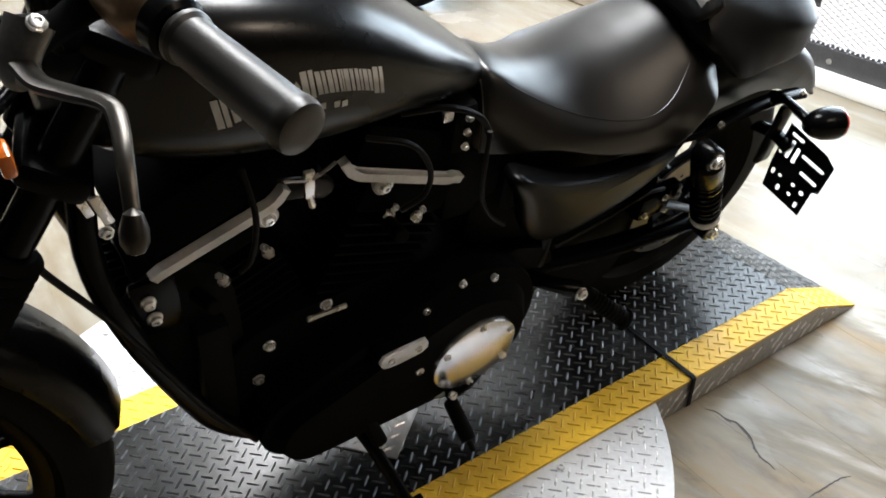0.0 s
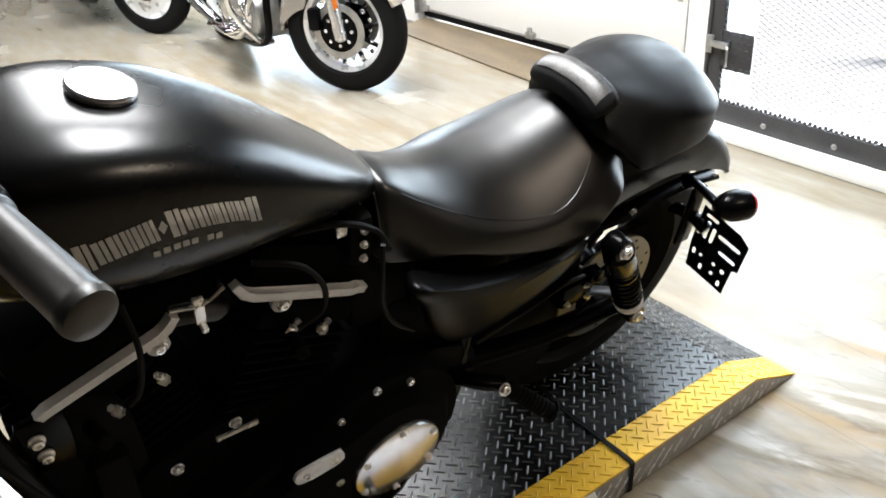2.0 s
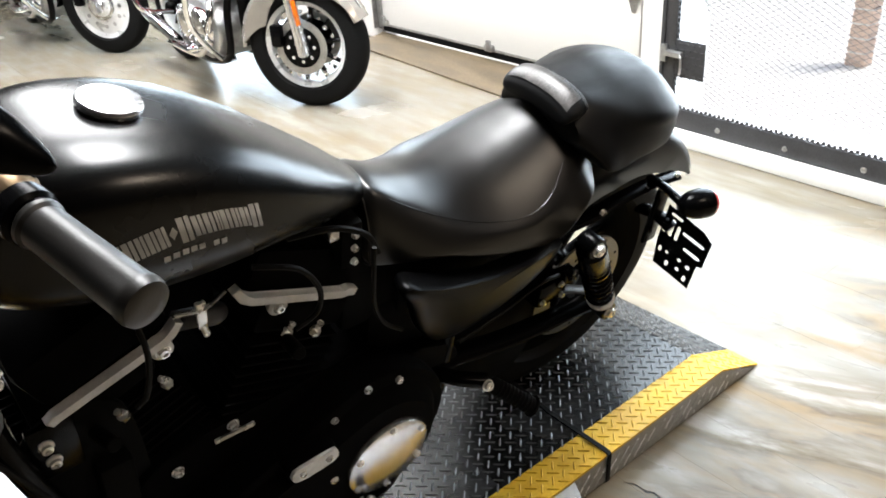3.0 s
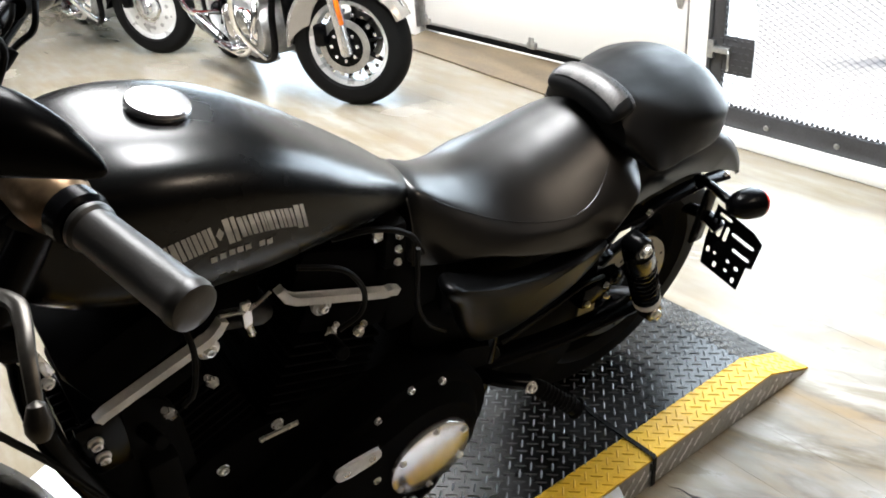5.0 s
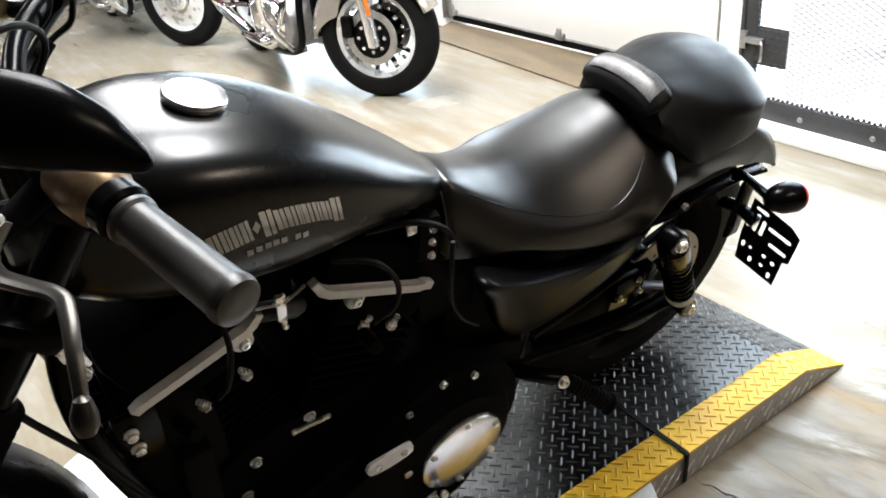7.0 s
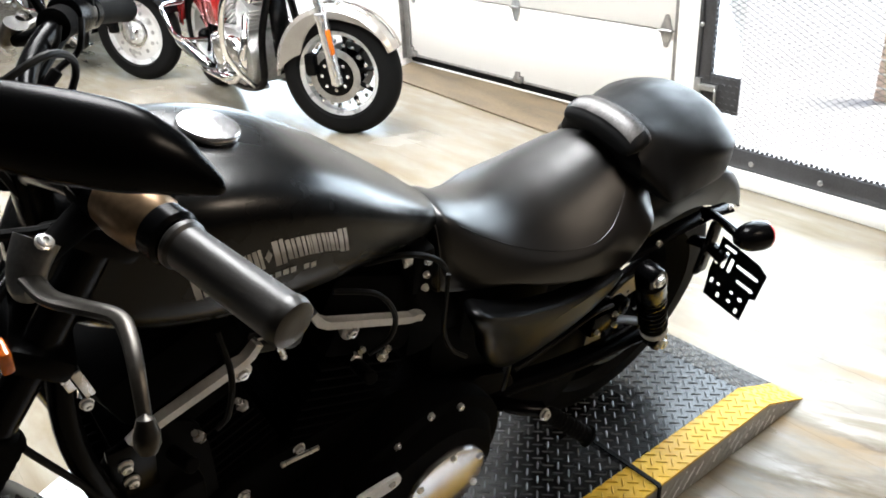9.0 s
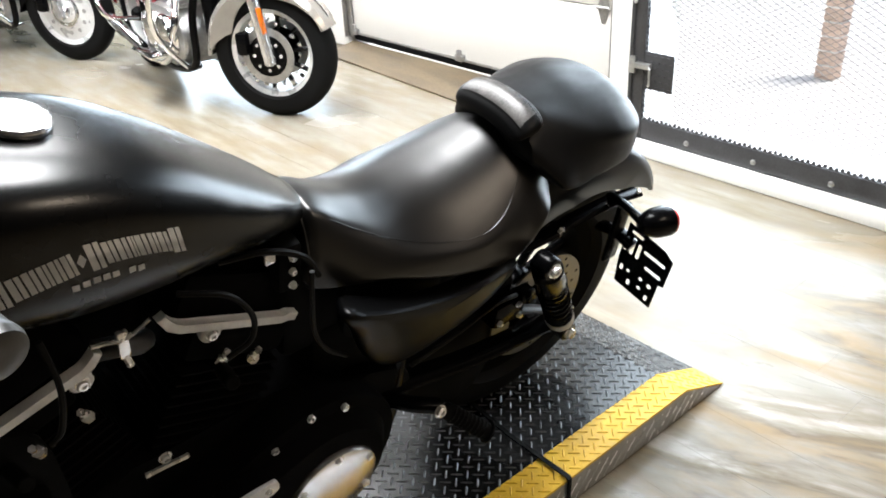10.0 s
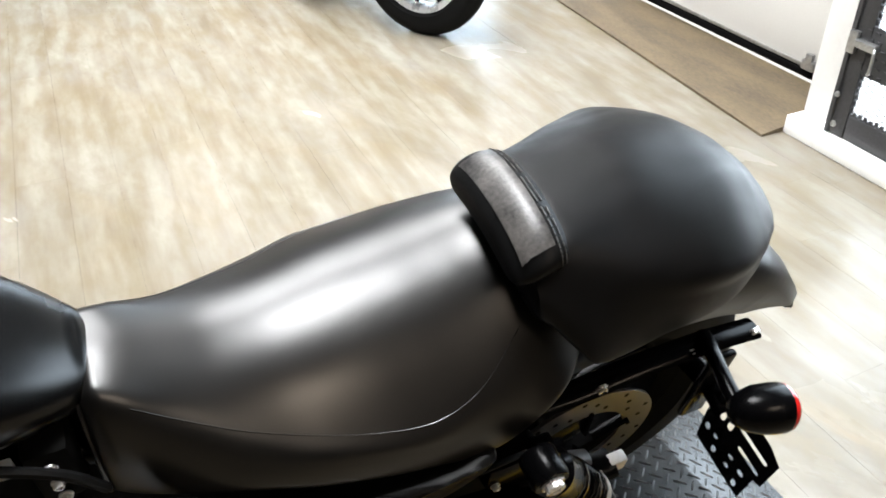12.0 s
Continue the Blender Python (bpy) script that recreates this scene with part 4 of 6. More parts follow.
for step in (4.9, 5.35):
    st = sorted((p for p in band_ring(step, 0.0012, 120) if p.z > curve_at([(j, r[1]) for j, r in enumerate(BAND)], step) - 0.030), key=lambda p: p.y)
    line_ = st[::3]
    for a, b in zip(line_, line_[1:]):
        part("stitch", rod(a.lerp(b, 0.12), a.lerp(b, 0.88), 0.0009, 5), WORN, pillion)

# rear fender: a curved shell over the wheel
fb = bmesh.new()
rings = []
for i in range(33):
    a = radians(128 - 99 * i / 32)
    ro = 0.372 + 0.03 * (i / 32)
    hw = 0.098 - 0.012 * (i / 32) ** 3
    dr = 0.125 - 0.04 * max(0, i - 14) / 12 if i < 26 else 0.085 - 0.06 * ((i - 26) / 6)
    c_, s_ = math.cos(a), math.sin(a)
    sec = [(-hw, ro - dr), (-hw, ro - 0.03), (-hw * 0.86, ro - 0.009), (-hw * 0.5, ro - 0.001), (0, ro), (hw * 0.5, ro - 0.001), (hw * 0.86, ro - 0.009), (hw, ro - 0.03), (hw, ro - dr)]
    sec += [(y * 0.965, r - 0.004) for y, r in reversed(sec)]
    rings.append([AX_R + Vector((r * c_, y, r * s_)) for y, r in sec])
add_loft(fb, rings)
part("rear_fender", fb, SATIN, bike, "matt black rear fender", sharp=70)
for sgn in (-1, 1):
    st = part("fender_strut", tube([(-0.30, sgn * 0.115, 0.60), (-0.10, sgn * 0.122, 0.572), (0.03, sgn * 0.124, 0.583), (0.13, sgn * 0.126, 0.586), (0.21, sgn * 0.126, 0.575)], 0.017, 12, 5, 0.42, (0, 0, 1)), GLOSS, bike)
    for x, z in ((0.203, 0.580), (0.10, 0.584), (-0.03, 0.578)):
        part("bolt", bolt((x, sgn * 0.133, z), 0.0075, 0.006, (0, sgn, 0)), STEEL, st)

# shock absorbers
for sgn in (-1, 1):
    top, low = Vector((-0.158, Y_MID + sgn * 0.186, 0.612)), Vector((0.0, Y_MID + sgn * 0.156, 0.345))
    d = low - top
    sk_ = part("shock_absorber", rod(top + d * 0.10, top + d * 0.92, 0.0165, 20), GLOSS, bike, "black coil-over shock absorber")
    sp = bmesh.new()
    ax = d.normalized()
    u_ = ax.cross(Vector((0, 1, 0))).normalized()
    v_ = ax.cross(u_)
    helix = [top + d * (0.26 + 0.52 * k / 110) + 0.0255 * (math.cos(k * 0.45) * u_ + math.sin(k * 0.45) * v_) for k in range(111)]
    add_tube(sp, helix, 0.0048, 7, 1)
    part("spring", sp, GLOSS, sk_, "black coil spring")
    part("upper_cover", lathe([(0.022, 0.0), (0.0285, 0.008), (0.0285, 0.07), (0.026, 0.078)], along(top + d * 0.05, low), 26), GLOSS, sk_)
    part("lower_collar", lathe([(0.027, 0.0), (0.029, 0.004), (0.029, 0.018), (0.02, 0.026), (0.014, 0.05)], along(top + d * 0.78, low), 26), ALU, sk_, "silver lower collar")
    for at in (top, low):
        e = bmesh.new()
        add_lathe(e, [(0.020, -0.019), (0.022, -0.015), (0.022, 0.015), (0.020, 0.019)], Matrix.Translation(at) @ SIDE, 22)
        part("eye", e, GLOSS, sk_)
    part("upper_bolt", bolt(top + Vector((0, sgn * 0.02, 0)), 0.0115, 0.009, (0, sgn, 0)), STEEL, sk_, "bright steel hex bolt")
    part("lower_bolt", bolt(low + Vector((0, sgn * 0.02, 0)), 0.0115, 0.009, (0, sgn, 0)), STEEL, sk_)

# side cover over the oil tank
SC = [(-0.568, 0.686), (-0.558, 0.700), (-0.52, 0.680), (-0.47, 0.655), (-0.41, 0.633), (-0.34, 0.616), (-0.27, 0.611), (-0.200, 0.618), (-0.212, 0.580), (-0.25, 0.540), (-0.32, 0.508), (-0.40, 0.491), (-0.46, 0.503), (-0.508, 0.560), (-0.542, 0.642)]
ol = round_outline(SC, 4)
cx_, cz_ = -0.40, 0.585
scb = bmesh.new()
rings = []
for k, (s_, d_) in enumerate(((0.90, 0.146), (0.985, 0.160), (1.0, 0.168), (0.995, 0.176), (0.978, 0.182), (0.93, 0.1865), (0.8, 0.1885), (0.45, 0.190), (0.2, 0.1905))):
    rings.append([Vector((cx_ + (x - cx_) * s_, -(d_ + (0.16 * (cz_ + (z - cz_) * s_ - 0.62) if k else 0.0)), cz_ + (z - cz_) * s_)) for x, z in ol])
add_loft(scb, rings)
part("side_cover", scb, SATIN, bike, "matt black side cover")

# swing arm, belt guard and axle
for sgn in (-1, 1):
    sa = part("swing_arm", tube([(-0.42, sgn * 0.11, 0.37), (-0.22, sgn * 0.125, 0.335), (0.0, sgn * 0.135, 0.322), (0.055, sgn * 0.135, 0.322)], 0.024, 12, 5, 0.6), GLOSS, bike)
    part("axle_nut", lathe([(0.017, 0.0), (0.017, 0.012), (0.010, 0.016), (0.010, 0.026)], along((AX_R.x, sgn * 0.146, AX_R.z), (AX_R.x, sgn * 0.2, AX_R.z)), 6), STEEL, sa)
    part("adjuster", box((0.062, sgn * 0.137, 0.322), (0.03, 0.02, 0.03), 0.004), ALU, sa)
cal = bmesh.new()
add_box(cal, (-0.115, -0.105, 0.405), (0.085, 0.05, 0.06), 0.012, None)
add_box(cal, (-0.075, -0.118, 0.43), (0.035, 0.03, 0.03), 0.006)
caliper = part("brake_caliper", cal, GLOSS, bike, "black rear brake caliper")
for x, z in ((-0.145, 0.395), (-0.09, 0.39), (-0.10, 0.425)):
    part("bolt", bolt((x, -0.131, z), 0.006, 0.006), STEEL, caliper)
part("brake_hose", tube([(-0.10, -0.12, 0.44), (-0.17, -0.13, 0.46), (-0.25, -0.12, 0.42), (-0.36, -0.12, 0.40)], 0.0045, 8, 5), CABLE, bike)
part("caliper_bracket", tube([(0.02, -0.12, 0.335), (-0.05, -0.12, 0.375), (-0.10, -0.115, 0.395)], 0.014, 10, 4, 0.5), GREY, bike)
part("reflector", box((-1.158, -0.226, 0.981), (0.012, 0.026, 0.024), 0.004), ORANGE, bike, "amber side reflector")
# bright tabs and a nut beside the steering head
for x, z, w_, h_ in ((-1.099, 0.798, 0.010, 0.034), (-1.083, 0.785, 0.012, 0.044)):
    part("bracket_tab", add_box(bmesh.new(), (0, 0, 0), (w_, 0.004, h_), 0.0015, Matrix.Translation((x, -0.107, z + 0.004)) @ Matrix.Rotation(radians(-14), 4, "Y")), STEEL, bike)
part("bolt", bolt((-1.083, -0.100, 0.750), 0.0070, 0.007), STEEL, bike)
part("inner_fender", prism(round_outline([(-0.42, 0.40), (-0.41, 0.62), (-0.25, 0.625), (-0.11, 0.60), (-0.085, 0.50), (-0.075, 0.40), (-0.08, 0.28), (-0.12, 0.17), (-0.20, 0.15), (-0.27, 0.20), (-0.36, 0.30)], 3), -0.084, -0.074, 0.002), RUBBER, bike)
part("belt_guard", tube([(-0.40, 0.15, 0.42), (-0.2, 0.155, 0.41), (-0.02, 0.155, 0.40)], 0.02, 10, 5, 0.4), GLOSS, bike)

# side-mounted number-plate bracket: a slotted black plate without a plate, and the turn signal above it
pa, pb_, pc_ = Vector((0.148, -0.272, 0.530)), Vector((0.162, -0.265, 0.381)), Vector((0.163, -0.167, 0.390))
ux, uz = (pc_ - pb_).normalized(), (pa - pb_).normalized()
un = ux.cross(uz).normalized()
plate_m = Matrix((( *ux, 0), (*un, 0), (*uz, 0), (0, 0, 0, 1))).transposed()
plate_m.translation = pb_


def plate_with_holes(outline, holes, thick):
    """A flat plate in x and z with cut-through openings."""
    from mathutils.geometry import delaunay_2d_cdt
    loops = [outline, *holes]
    pts, edges = [], []
    for lp_ in loops:
        k = len(pts)
        pts += [Vector(p) for p in lp_]
        edges += [(k + i, k + (i + 1) % len(lp_)) for i in range(len(lp_))]
    v, e, f, *_ = delaunay_2d_cdt(pts, edges, [], 0, 1e-6)
    bm = bmesh.new()
    bv = [bm.verts.new((p.x, 0, p.y)) for p in v]

    def inside(q, poly):
        hit = False
        for (x0, y0), (x1, y1) in zip(poly, poly[1:] + poly[:1]):
            if (y0 > q.y) != (y1 > q.y) and q.x < (x1 - x0) * (q.y - y0) / (y1 - y0) + x0:
                hit = not hit
        return hit

    for tri_ in f:
        q = sum((v[i] for i in tri_), Vector((0, 0))) / len(tri_)
        if inside(q, outline) and not any(inside(q, h_) for h_ in holes):
            bm.faces.new([bv[i] for i in tri_])
    bmesh.ops.solidify(bm, geom=bm.faces[:], thickness=thick)
    return bm


def slot(x, z, w, h, n=4):
    """A round-ended slot."""
    r = min(w, h) / 2
    out = []
    for cx, cz, a0 in ((x + w - r, z + h - r, 0), (x + r, z + h - r, 90), (x + r, z + r, 180), (x + w - r, z + r, 270)):
        out += [(cx + r * math.cos(radians(a0 + 90 * i / n)), cz + r * math.sin(radians(a0 + 90 * i / n))) for i in range(n + 1)]
    keep = []
    for p in out:
        if not keep or (Vector(p) - Vector(keep[-1])).length > 1e-4:
            keep.append(p)
    if (Vector(keep[0]) - Vector(keep[-1])).length < 1e-4:
        keep.pop()
    return keep


outl = [(x, z * 0.79) for x, z in ((0.0, 0.0), (0.098, 0.0), (0.106, 0.085), (0.106, 0.212), (0.012, 0.206), (-0.012, 0.190), (-0.012, 0.098), (0.0, 0.09))]
hls = [slot(x, z * 0.79, w, h * (0.79 if h > 0.012 else 1)) for x, z, w, h in (
    (0.012, 0.012, 0.008, 0.02), (0.034, 0.030, 0.009, 0.009), (0.062, 0.018, 0.008, 0.02), (0.012, 0.058, 0.011, 0.011), (0.036, 0.062, 0.009, 0.009), (0.07, 0.058, 0.008, 0.008),
    (0.0, 0.108, 0.042, 0.0085), (0.0, 0.152, 0.055, 0.0085), (0.062, 0.118, 0.0085, 0.05), (0.078, 0.118, 0.0085, 0.06), (0.094, 0.118, 0.0085, 0.05), (0.064, 0.186, 0.03, 0.008), (0.088, 0.05, 0.008, 0.02))]
bracket = part("plate_bracket", plate_with_holes(outl, hls, 0.0025), GLOSS, bike, "slotted black plate bracket without a plate", smooth=False)
bracket.matrix_local = plate_m
part("bracket_stay", add_box(bmesh.new(), (0.140, -0.150, 0.515), (0.040, 0.012, 0.14), 0.005), GLOSS, bike)
part("bracket_arm", tube([(0.15, -0.105, 0.50), (0.15, -0.15, 0.51), (0.152, -0.19, 0.50)], 0.02, 10, 4, 0.45), GLOSS, bike)
part("signal_arm", tube([(0.130, -0.118, 0.590), (0.112, -0.150, 0.606), (0.098, -0.190, 0.612), (0.092, -0.222, 0.611)], 0.0105, 12, 4, 0.8), GLOSS, bike)
sig_m = along((0.076, -0.228, 0.613), (0.160, -0.250, 0.607)) @ Matrix.Scale(1.1, 4)
signal = part("turn_signal", lathe([(0.006, 0.0), (0.015, 0.005), (0.0215, 0.016), (0.026, 0.03), (0.0275, 0.045), (0.0275, 0.058), (0.0265, 0.061)], sig_m, 32), GLOSS, bike, "black bullet turn signal")
part("lens", lathe([(0.0262, 0.06), (0.0262, 0.064), (0.022, 0.070), (0.012, 0.0745), (0.003, 0.076)], sig_m, 32), RED, signal, "red lens")

# engine
def rounded_pair(ca, ra, cb, rb, n=14):
    """The outline of a belt round two circles in x and z."""
    (x0, z0), (x1, z1) = ca, cb
    d = math.hypot(x1 - x0, z1 - z0)
    base = math.atan2(z1 - z0, x1 - x0)
    off_ = math.acos((ra - rb) / d)
    out = [(x1 + rb * math.cos(base + off_ - 2 * off_ * i / n), z1 + rb * math.sin(base + off_ - 2 * off_ * i / n)) for i in range(n + 1)]
    rest_ = 2 * math.pi - 2 * off_
    out += [(x0 + ra * math.cos(base - off_ - rest_ * i / n), z0 + ra * math.sin(base - off_ - rest_ * i / n)) for i in range(n + 1)]
    return out


case = part("crankcase", prism(rounded_pair((-0.85, 0.33), 0.15, (-0.58, 0.34), 0.15), -0.10, 0.13, 0.012), WRINKLE, bike, "black wrinkle-coated crankcase")
part("oil_sump", prism(rounded_pair((-0.82, 0.21), 0.07, (-0.6, 0.22), 0.06), -0.08, 0.10, 0.01), WRINKLE, bike)
PA, PB = (-0.862, 0.275), (-0.585, 0.322)
pri = bmesh.new()
rings = []
for k, d_ in ((1.0, 0.095), (1.0, 0.156), (0.985, 0.161), (0.95, 0.163), (0.85, 0.165), (0.80, 0.176), (0.75, 0.186), (0.71, 0.1925), (0.4, 0.195)):
    ol = rounded_pair(PA, 0.088 * k if k > 0.5 else 0.04, PB, 0.162 * k if k > 0.5 else 0.05, 18)
    rings.append([Vector((x, -d_, z)) for x, z in ol])
add_loft(pri, rings)
primary = part("primary_cover", pri, WRINKLE, bike, "black primary drive cover")
DC = (-0.576, 0.312)
part("derby_cover", lathe([(0.083, 0.180), (0.085, 0.196), (0.083, 0.203), (0.078, 0.2055), (0.04, 0.2085), (0.005, 0.2095)], Matrix.Translation((DC[0], 0, DC[1])) @ SIDE, 56), POLISHED, primary, "polished chrome derby cover")
for a in range(0, 360, 60):
    x, z = DC[0] + 0.075 * math.cos(radians(a + 29)), DC[1] + 0.075 * math.sin(radians(a + 29))
    part("bolt", bolt((x, -0.205, z), 0.006, 0.0045), STEEL, primary)
insp = round_outline([(-0.765, 0.400), (-0.763, 0.412), (-0.753, 0.419), (-0.693, 0.421), (-0.682, 0.414), (-0.680, 0.400), (-0.690, 0.390), (-0.750, 0.386)], 4)
part("cover_boss", prism([(-0.722 + (x + 0.722) * 1.06, 0.403 + (z - 0.403) * 1.15) for x, z in insp], -0.192, -0.150, 0.003), WRINKLE, primary)
part("inspection_cover", prism(insp, -0.1985, -0.190, 0.002), ALU, primary, "silver chain inspection cover")
for x, z in ((-0.746, 0.403), (-0.698, 0.405)):
    part("bolt", bolt((x, -0.1985, z), 0.0055, 0.004), STEEL, primary)
for x, y, z in ((-0.854, -0.115, 0.326), (-0.795, -0.140, 0.386), (-0.724, -0.147, 0.398), (-0.666, -0.165, 0.441), (-0.601, -0.165, 0.472), (-0.539, -0.168, 0.458), (-0.492, -0.168, 0.405), (-0.90, -0.150, 0.215), (-0.76, -0.150, 0.195)):
    part("bolt", lathe([(0.0052, -0.02), (0.0052, 0.006), (0.0074, 0.0065), (0.0074, 0.013), (0.006, 0.015), (0.0035, 0.015), (0.003, 0.011)], along((x, y + 0.012, z), (x, y - 0.1, z)), 10), STEEL, primary)
part("drain_bolt", bolt((-0.685, -0.190, 0.328), 0.008, 0.008), STEEL, primary)

def ribbon(pts, half, y0, y1):
    """A flat bar of even width that follows a bent line in x and z."""
    p = [Vector(q) for q in pts]
    up, low = [], []
    for i, q in enumerate(p):
        d = (p[min(i + 1, len(p) - 1)] - p[max(i - 1, 0)]).normalized()
        n = Vector((-d.y, d.x)) * half
        up.append(tuple(q + n))
        low.append(tuple(q - n))
    return prism(up + low[::-1], y0, y1, 0.0012, 1)


CRANK = Vector((-0.828, 0, 0.262))
for tilt, y_off in ((-1, 0.008), (1, -0.008)):
    a = radians(22.5) * tilt
    m = Matrix.Translation(CRANK + Vector((0, y_off, 0))) @ Matrix.Rotation(a, 4, "Y")
    cyl = part("cylinder", lathe([(0.06, 0.12), (0.06, 0.36)], m, 28), WRINKLE, bike, "black finned cylinder")
    for k in range(11):
        z = 0.165 + k * 0.0185
        s_ = 0.15 + 0.012 * math.sin(k * 0.3)
        part("fin", add_box(bmesh.new(), (0, 0, z), (s_ + 0.01, 0.176, 0.0042), 0.0, m), WRINKLE, cyl, smooth=False)
    hd = bmesh.new()
    add_box(hd, (0, 0, 0.395), (0.165, 0.17, 0.06), 0.012, m)
    head = part("cylinder_head", hd, WRINKLE, bike)
    rocker = part("rocker_box", add_box(bmesh.new(), (0.043 if tilt < 0 else -0.022, 0.008, 0.466), (0.188, 0.175, 0.09), 0.016, m), WRINKLE, bike, "black rocker box")
    path_ = [(-1.046, 0.652), (-1.036, 0.660), (-0.890, 0.7085), (-0.880, 0.716), (-0.869, 0.732)] if tilt < 0 else [(-0.788, 0.744), (-0.778, 0.723), (-0.764, 0.7115), (-0.615, 0.6475), (-0.606, 0.650), (-0.592, 0.642)]
    part("gasket_rail", ribbon(path_, 0.0064, -0.107, -0.092), ALU, rocker, "silver machined rocker rail")
    lug_ = bmesh.new()
    add_lathe(lug_, [(0.0145, -0.012), (0.0155, -0.01), (0.0155, 0.006), (0.012, 0.009)], Matrix.Translation((-0.893 if tilt < 0 else -0.722, -0.092, 0.687 if tilt < 0 else 0.674)) @ SIDE, 20)
    part("rail_lug", lug_, ALU, rocker)
    part("bolt", bolt((-0.893 if tilt < 0 else -0.722, -0.101, 0.687 if tilt < 0 else 0.674), 0.008, 0.006), STEEL, rocker)
    for x, z in (((-0.957, 0.597), (-0.894, 0.621)) if tilt < 0 else ((-0.663, 0.585), (-0.712, 0.61))):
        n_ = bmesh.new()
        at = Vector((x, -0.098, z))
        add_lathe(n_, [(0.0085, 0.0), (0.0085, 0.010), (0.004, 0.012), (0.004, 0.02), (0.0055, 0.021), (0.0055, 0.026)], along(at, at + (m.to_3x3() @ Vector((0, -0.25, 1)))), 6)
        part("head_bolt", n_, STEEL, head, "bright steel head bolt")
    plug = m @ Vector((-0.03, -0.10, 0.365))
    part("spark_plug_boot", rod(plug, plug + Vector((-0.008 * tilt, -0.05, 0.02)), 0.011, 12), RUBBER, head)
part("plug_lead", tube([(-0.775, -0.13, 0.80), (-0.72, -0.15, 0.785), (-0.688, -0.152, 0.735), (-0.690, -0.15, 0.69), (-0.725, -0.148, 0.672)], 0.0042, 8, 6), CABLE, bike)
part("plug_lead", tube([(-0.93, -0.12, 0.80), (-0.925, -0.14, 0.74), (-0.935, -0.145, 0.68), (-0.95, -0.14, 0.655)], 0.0042, 8, 6), CABLE, bike)
# intake clamp between the heads: a silver forked clip on a short manifold
ib = bmesh.new()
add_tube(ib, [(-0.862, -0.07, 0.70), (-0.84, -0.085, 0.708), (-0.815, -0.085, 0.698), (-0.80, -0.07, 0.685)], 0.0145, 12, 4)
manifold = part("intake_manifold", ib, GREY, bike, "dull grey intake manifold")
cb_ = bmesh.new()
add_box(cb_, (-0.838, -0.104, 0.728), (0.014, 0.008, 0.045), 0.002)
add_tube(cb_, [(-0.834, -0.106, 0.738), (-0.822, -0.112, 0.75), (-0.806, -0.114, 0.762)], 0.0042, 8, 3, 0.6)
add_tube(cb_, [(-0.842, -0.106, 0.738), (-0.858, -0.112, 0.748), (-0.878, -0.114, 0.755)], 0.0042, 8, 3, 0.6)
add_tube(cb_, [(-0.838, -0.104, 0.71), (-0.834, -0.106, 0.69)], 0.005, 8, 2)
part("clamp", cb_, STEEL, manifold, "bright forked cable clamp")
part("air_cleaner", lathe([(0.05, 0.09), (0.10, 0.10), (0.112, 0.12), (0.112, 0.165), (0.10, 0.178), (0.02, 0.182)], Matrix.Translation((-0.83, 0, 0.60)) @ SIDE.inverted(), 40), WRINKLE, bike, "round black air cleaner")
part("carburettor", add_box(bmesh.new(), (-0.83, 0.05, 0.66), (0.12, 0.12, 0.12), 0.02), WRINKLE, bike)
part("top_motor_mount", add_box(bmesh.new(), (-0.83, 0.0, 0.755), (0.30, 0.10, 0.05), 0.01), WRINKLE, bike)
# breather bracket and lines under the seat nose
part("fuel_line", tube([(-0.70, -0.09, 0.785), (-0.64, -0.11, 0.79), (-0.59, -0.12, 0.765), (-0.565, -0.12, 0.72)], 0.005, 8, 5), CABLE, bike)
part("harness", tube([(-0.60, -0.155, 0.77), (-0.602, -0.16, 0.72), (-0.597, -0.16, 0.66), (-0.575, -0.16, 0.61), (-0.53, -0.15, 0.56)], 0.0038, 8, 5), CABLE, bike)
coil = part("ignition_coil", add_box(bmesh.new(), (-0.60, -0.075, 0.735), (0.04, 0.06, 0.085), 0.01), RUBBER, bike)
for z in (0.76, 0.735, 0.71):
    part("bolt", bolt((-0.60, -0.108, z), 0.005, 0.006), STEEL, coil)
part("coil_tab", add_box(bmesh.new(), (-0.632, -0.10, 0.768), (0.016, 0.01, 0.018), 0.002), STEEL, coil)
# added black plate that closes the bright gap behind the down tube
part("dark_gap_filler", prism(round_outline([(-1.085, 0.60), (-1.02, 0.64), (-0.95, 0.60), (-0.93, 0.40), (-0.90, 0.20), (-0.955, 0.225), (-1.0, 0.31), (-1.035, 0.42), (-1.07, 0.52)], 4), -0.085, -0.07, 0.004), RUBBER, bike)
reg = part("voltage_regulator", add_box(bmesh.new(), (-1.05, 0.0, 0.55), (0.03, 0.12, 0.11), 0.006), GLOSS, bike)
for k in range(7):
    part("fin", box((-1.072, -0.05 + k * 0.0167, 0.55), (0.02, 0.004, 0.1)), GLOSS, reg, smooth=False)
mount = part("engine_mount", add_box(bmesh.new(), (-1.045, -0.085, 0.585), (0.06, 0.012, 0.10), 0.004), GLOSS, bike)
for x, z in ((-1.056, 0.604), (-1.052, 0.571)):
    part("bolt", lathe([(0.0105, 0), (0.0105, 0.003), (0.0072, 0.005), (0.0072, 0.010), (0.004, 0.011), (0.003, 0.007)], along((x, -0.092, z), (x, -0.2, z)), 18), STEEL, mount)
for x, z in ((-0.809, 0.470), (-0.903, 0.426), (-0.924, 0.352), (-0.926, 0.318)):
    part("bolt", bolt((x, -0.10, z), 0.0085, 0.007), STEEL, case)
part("timing_bar", tube([(-0.841, -0.102, 0.453), (-0.775, -0.102, 0.450)], 0.0045, 6, 2), STEEL, case)

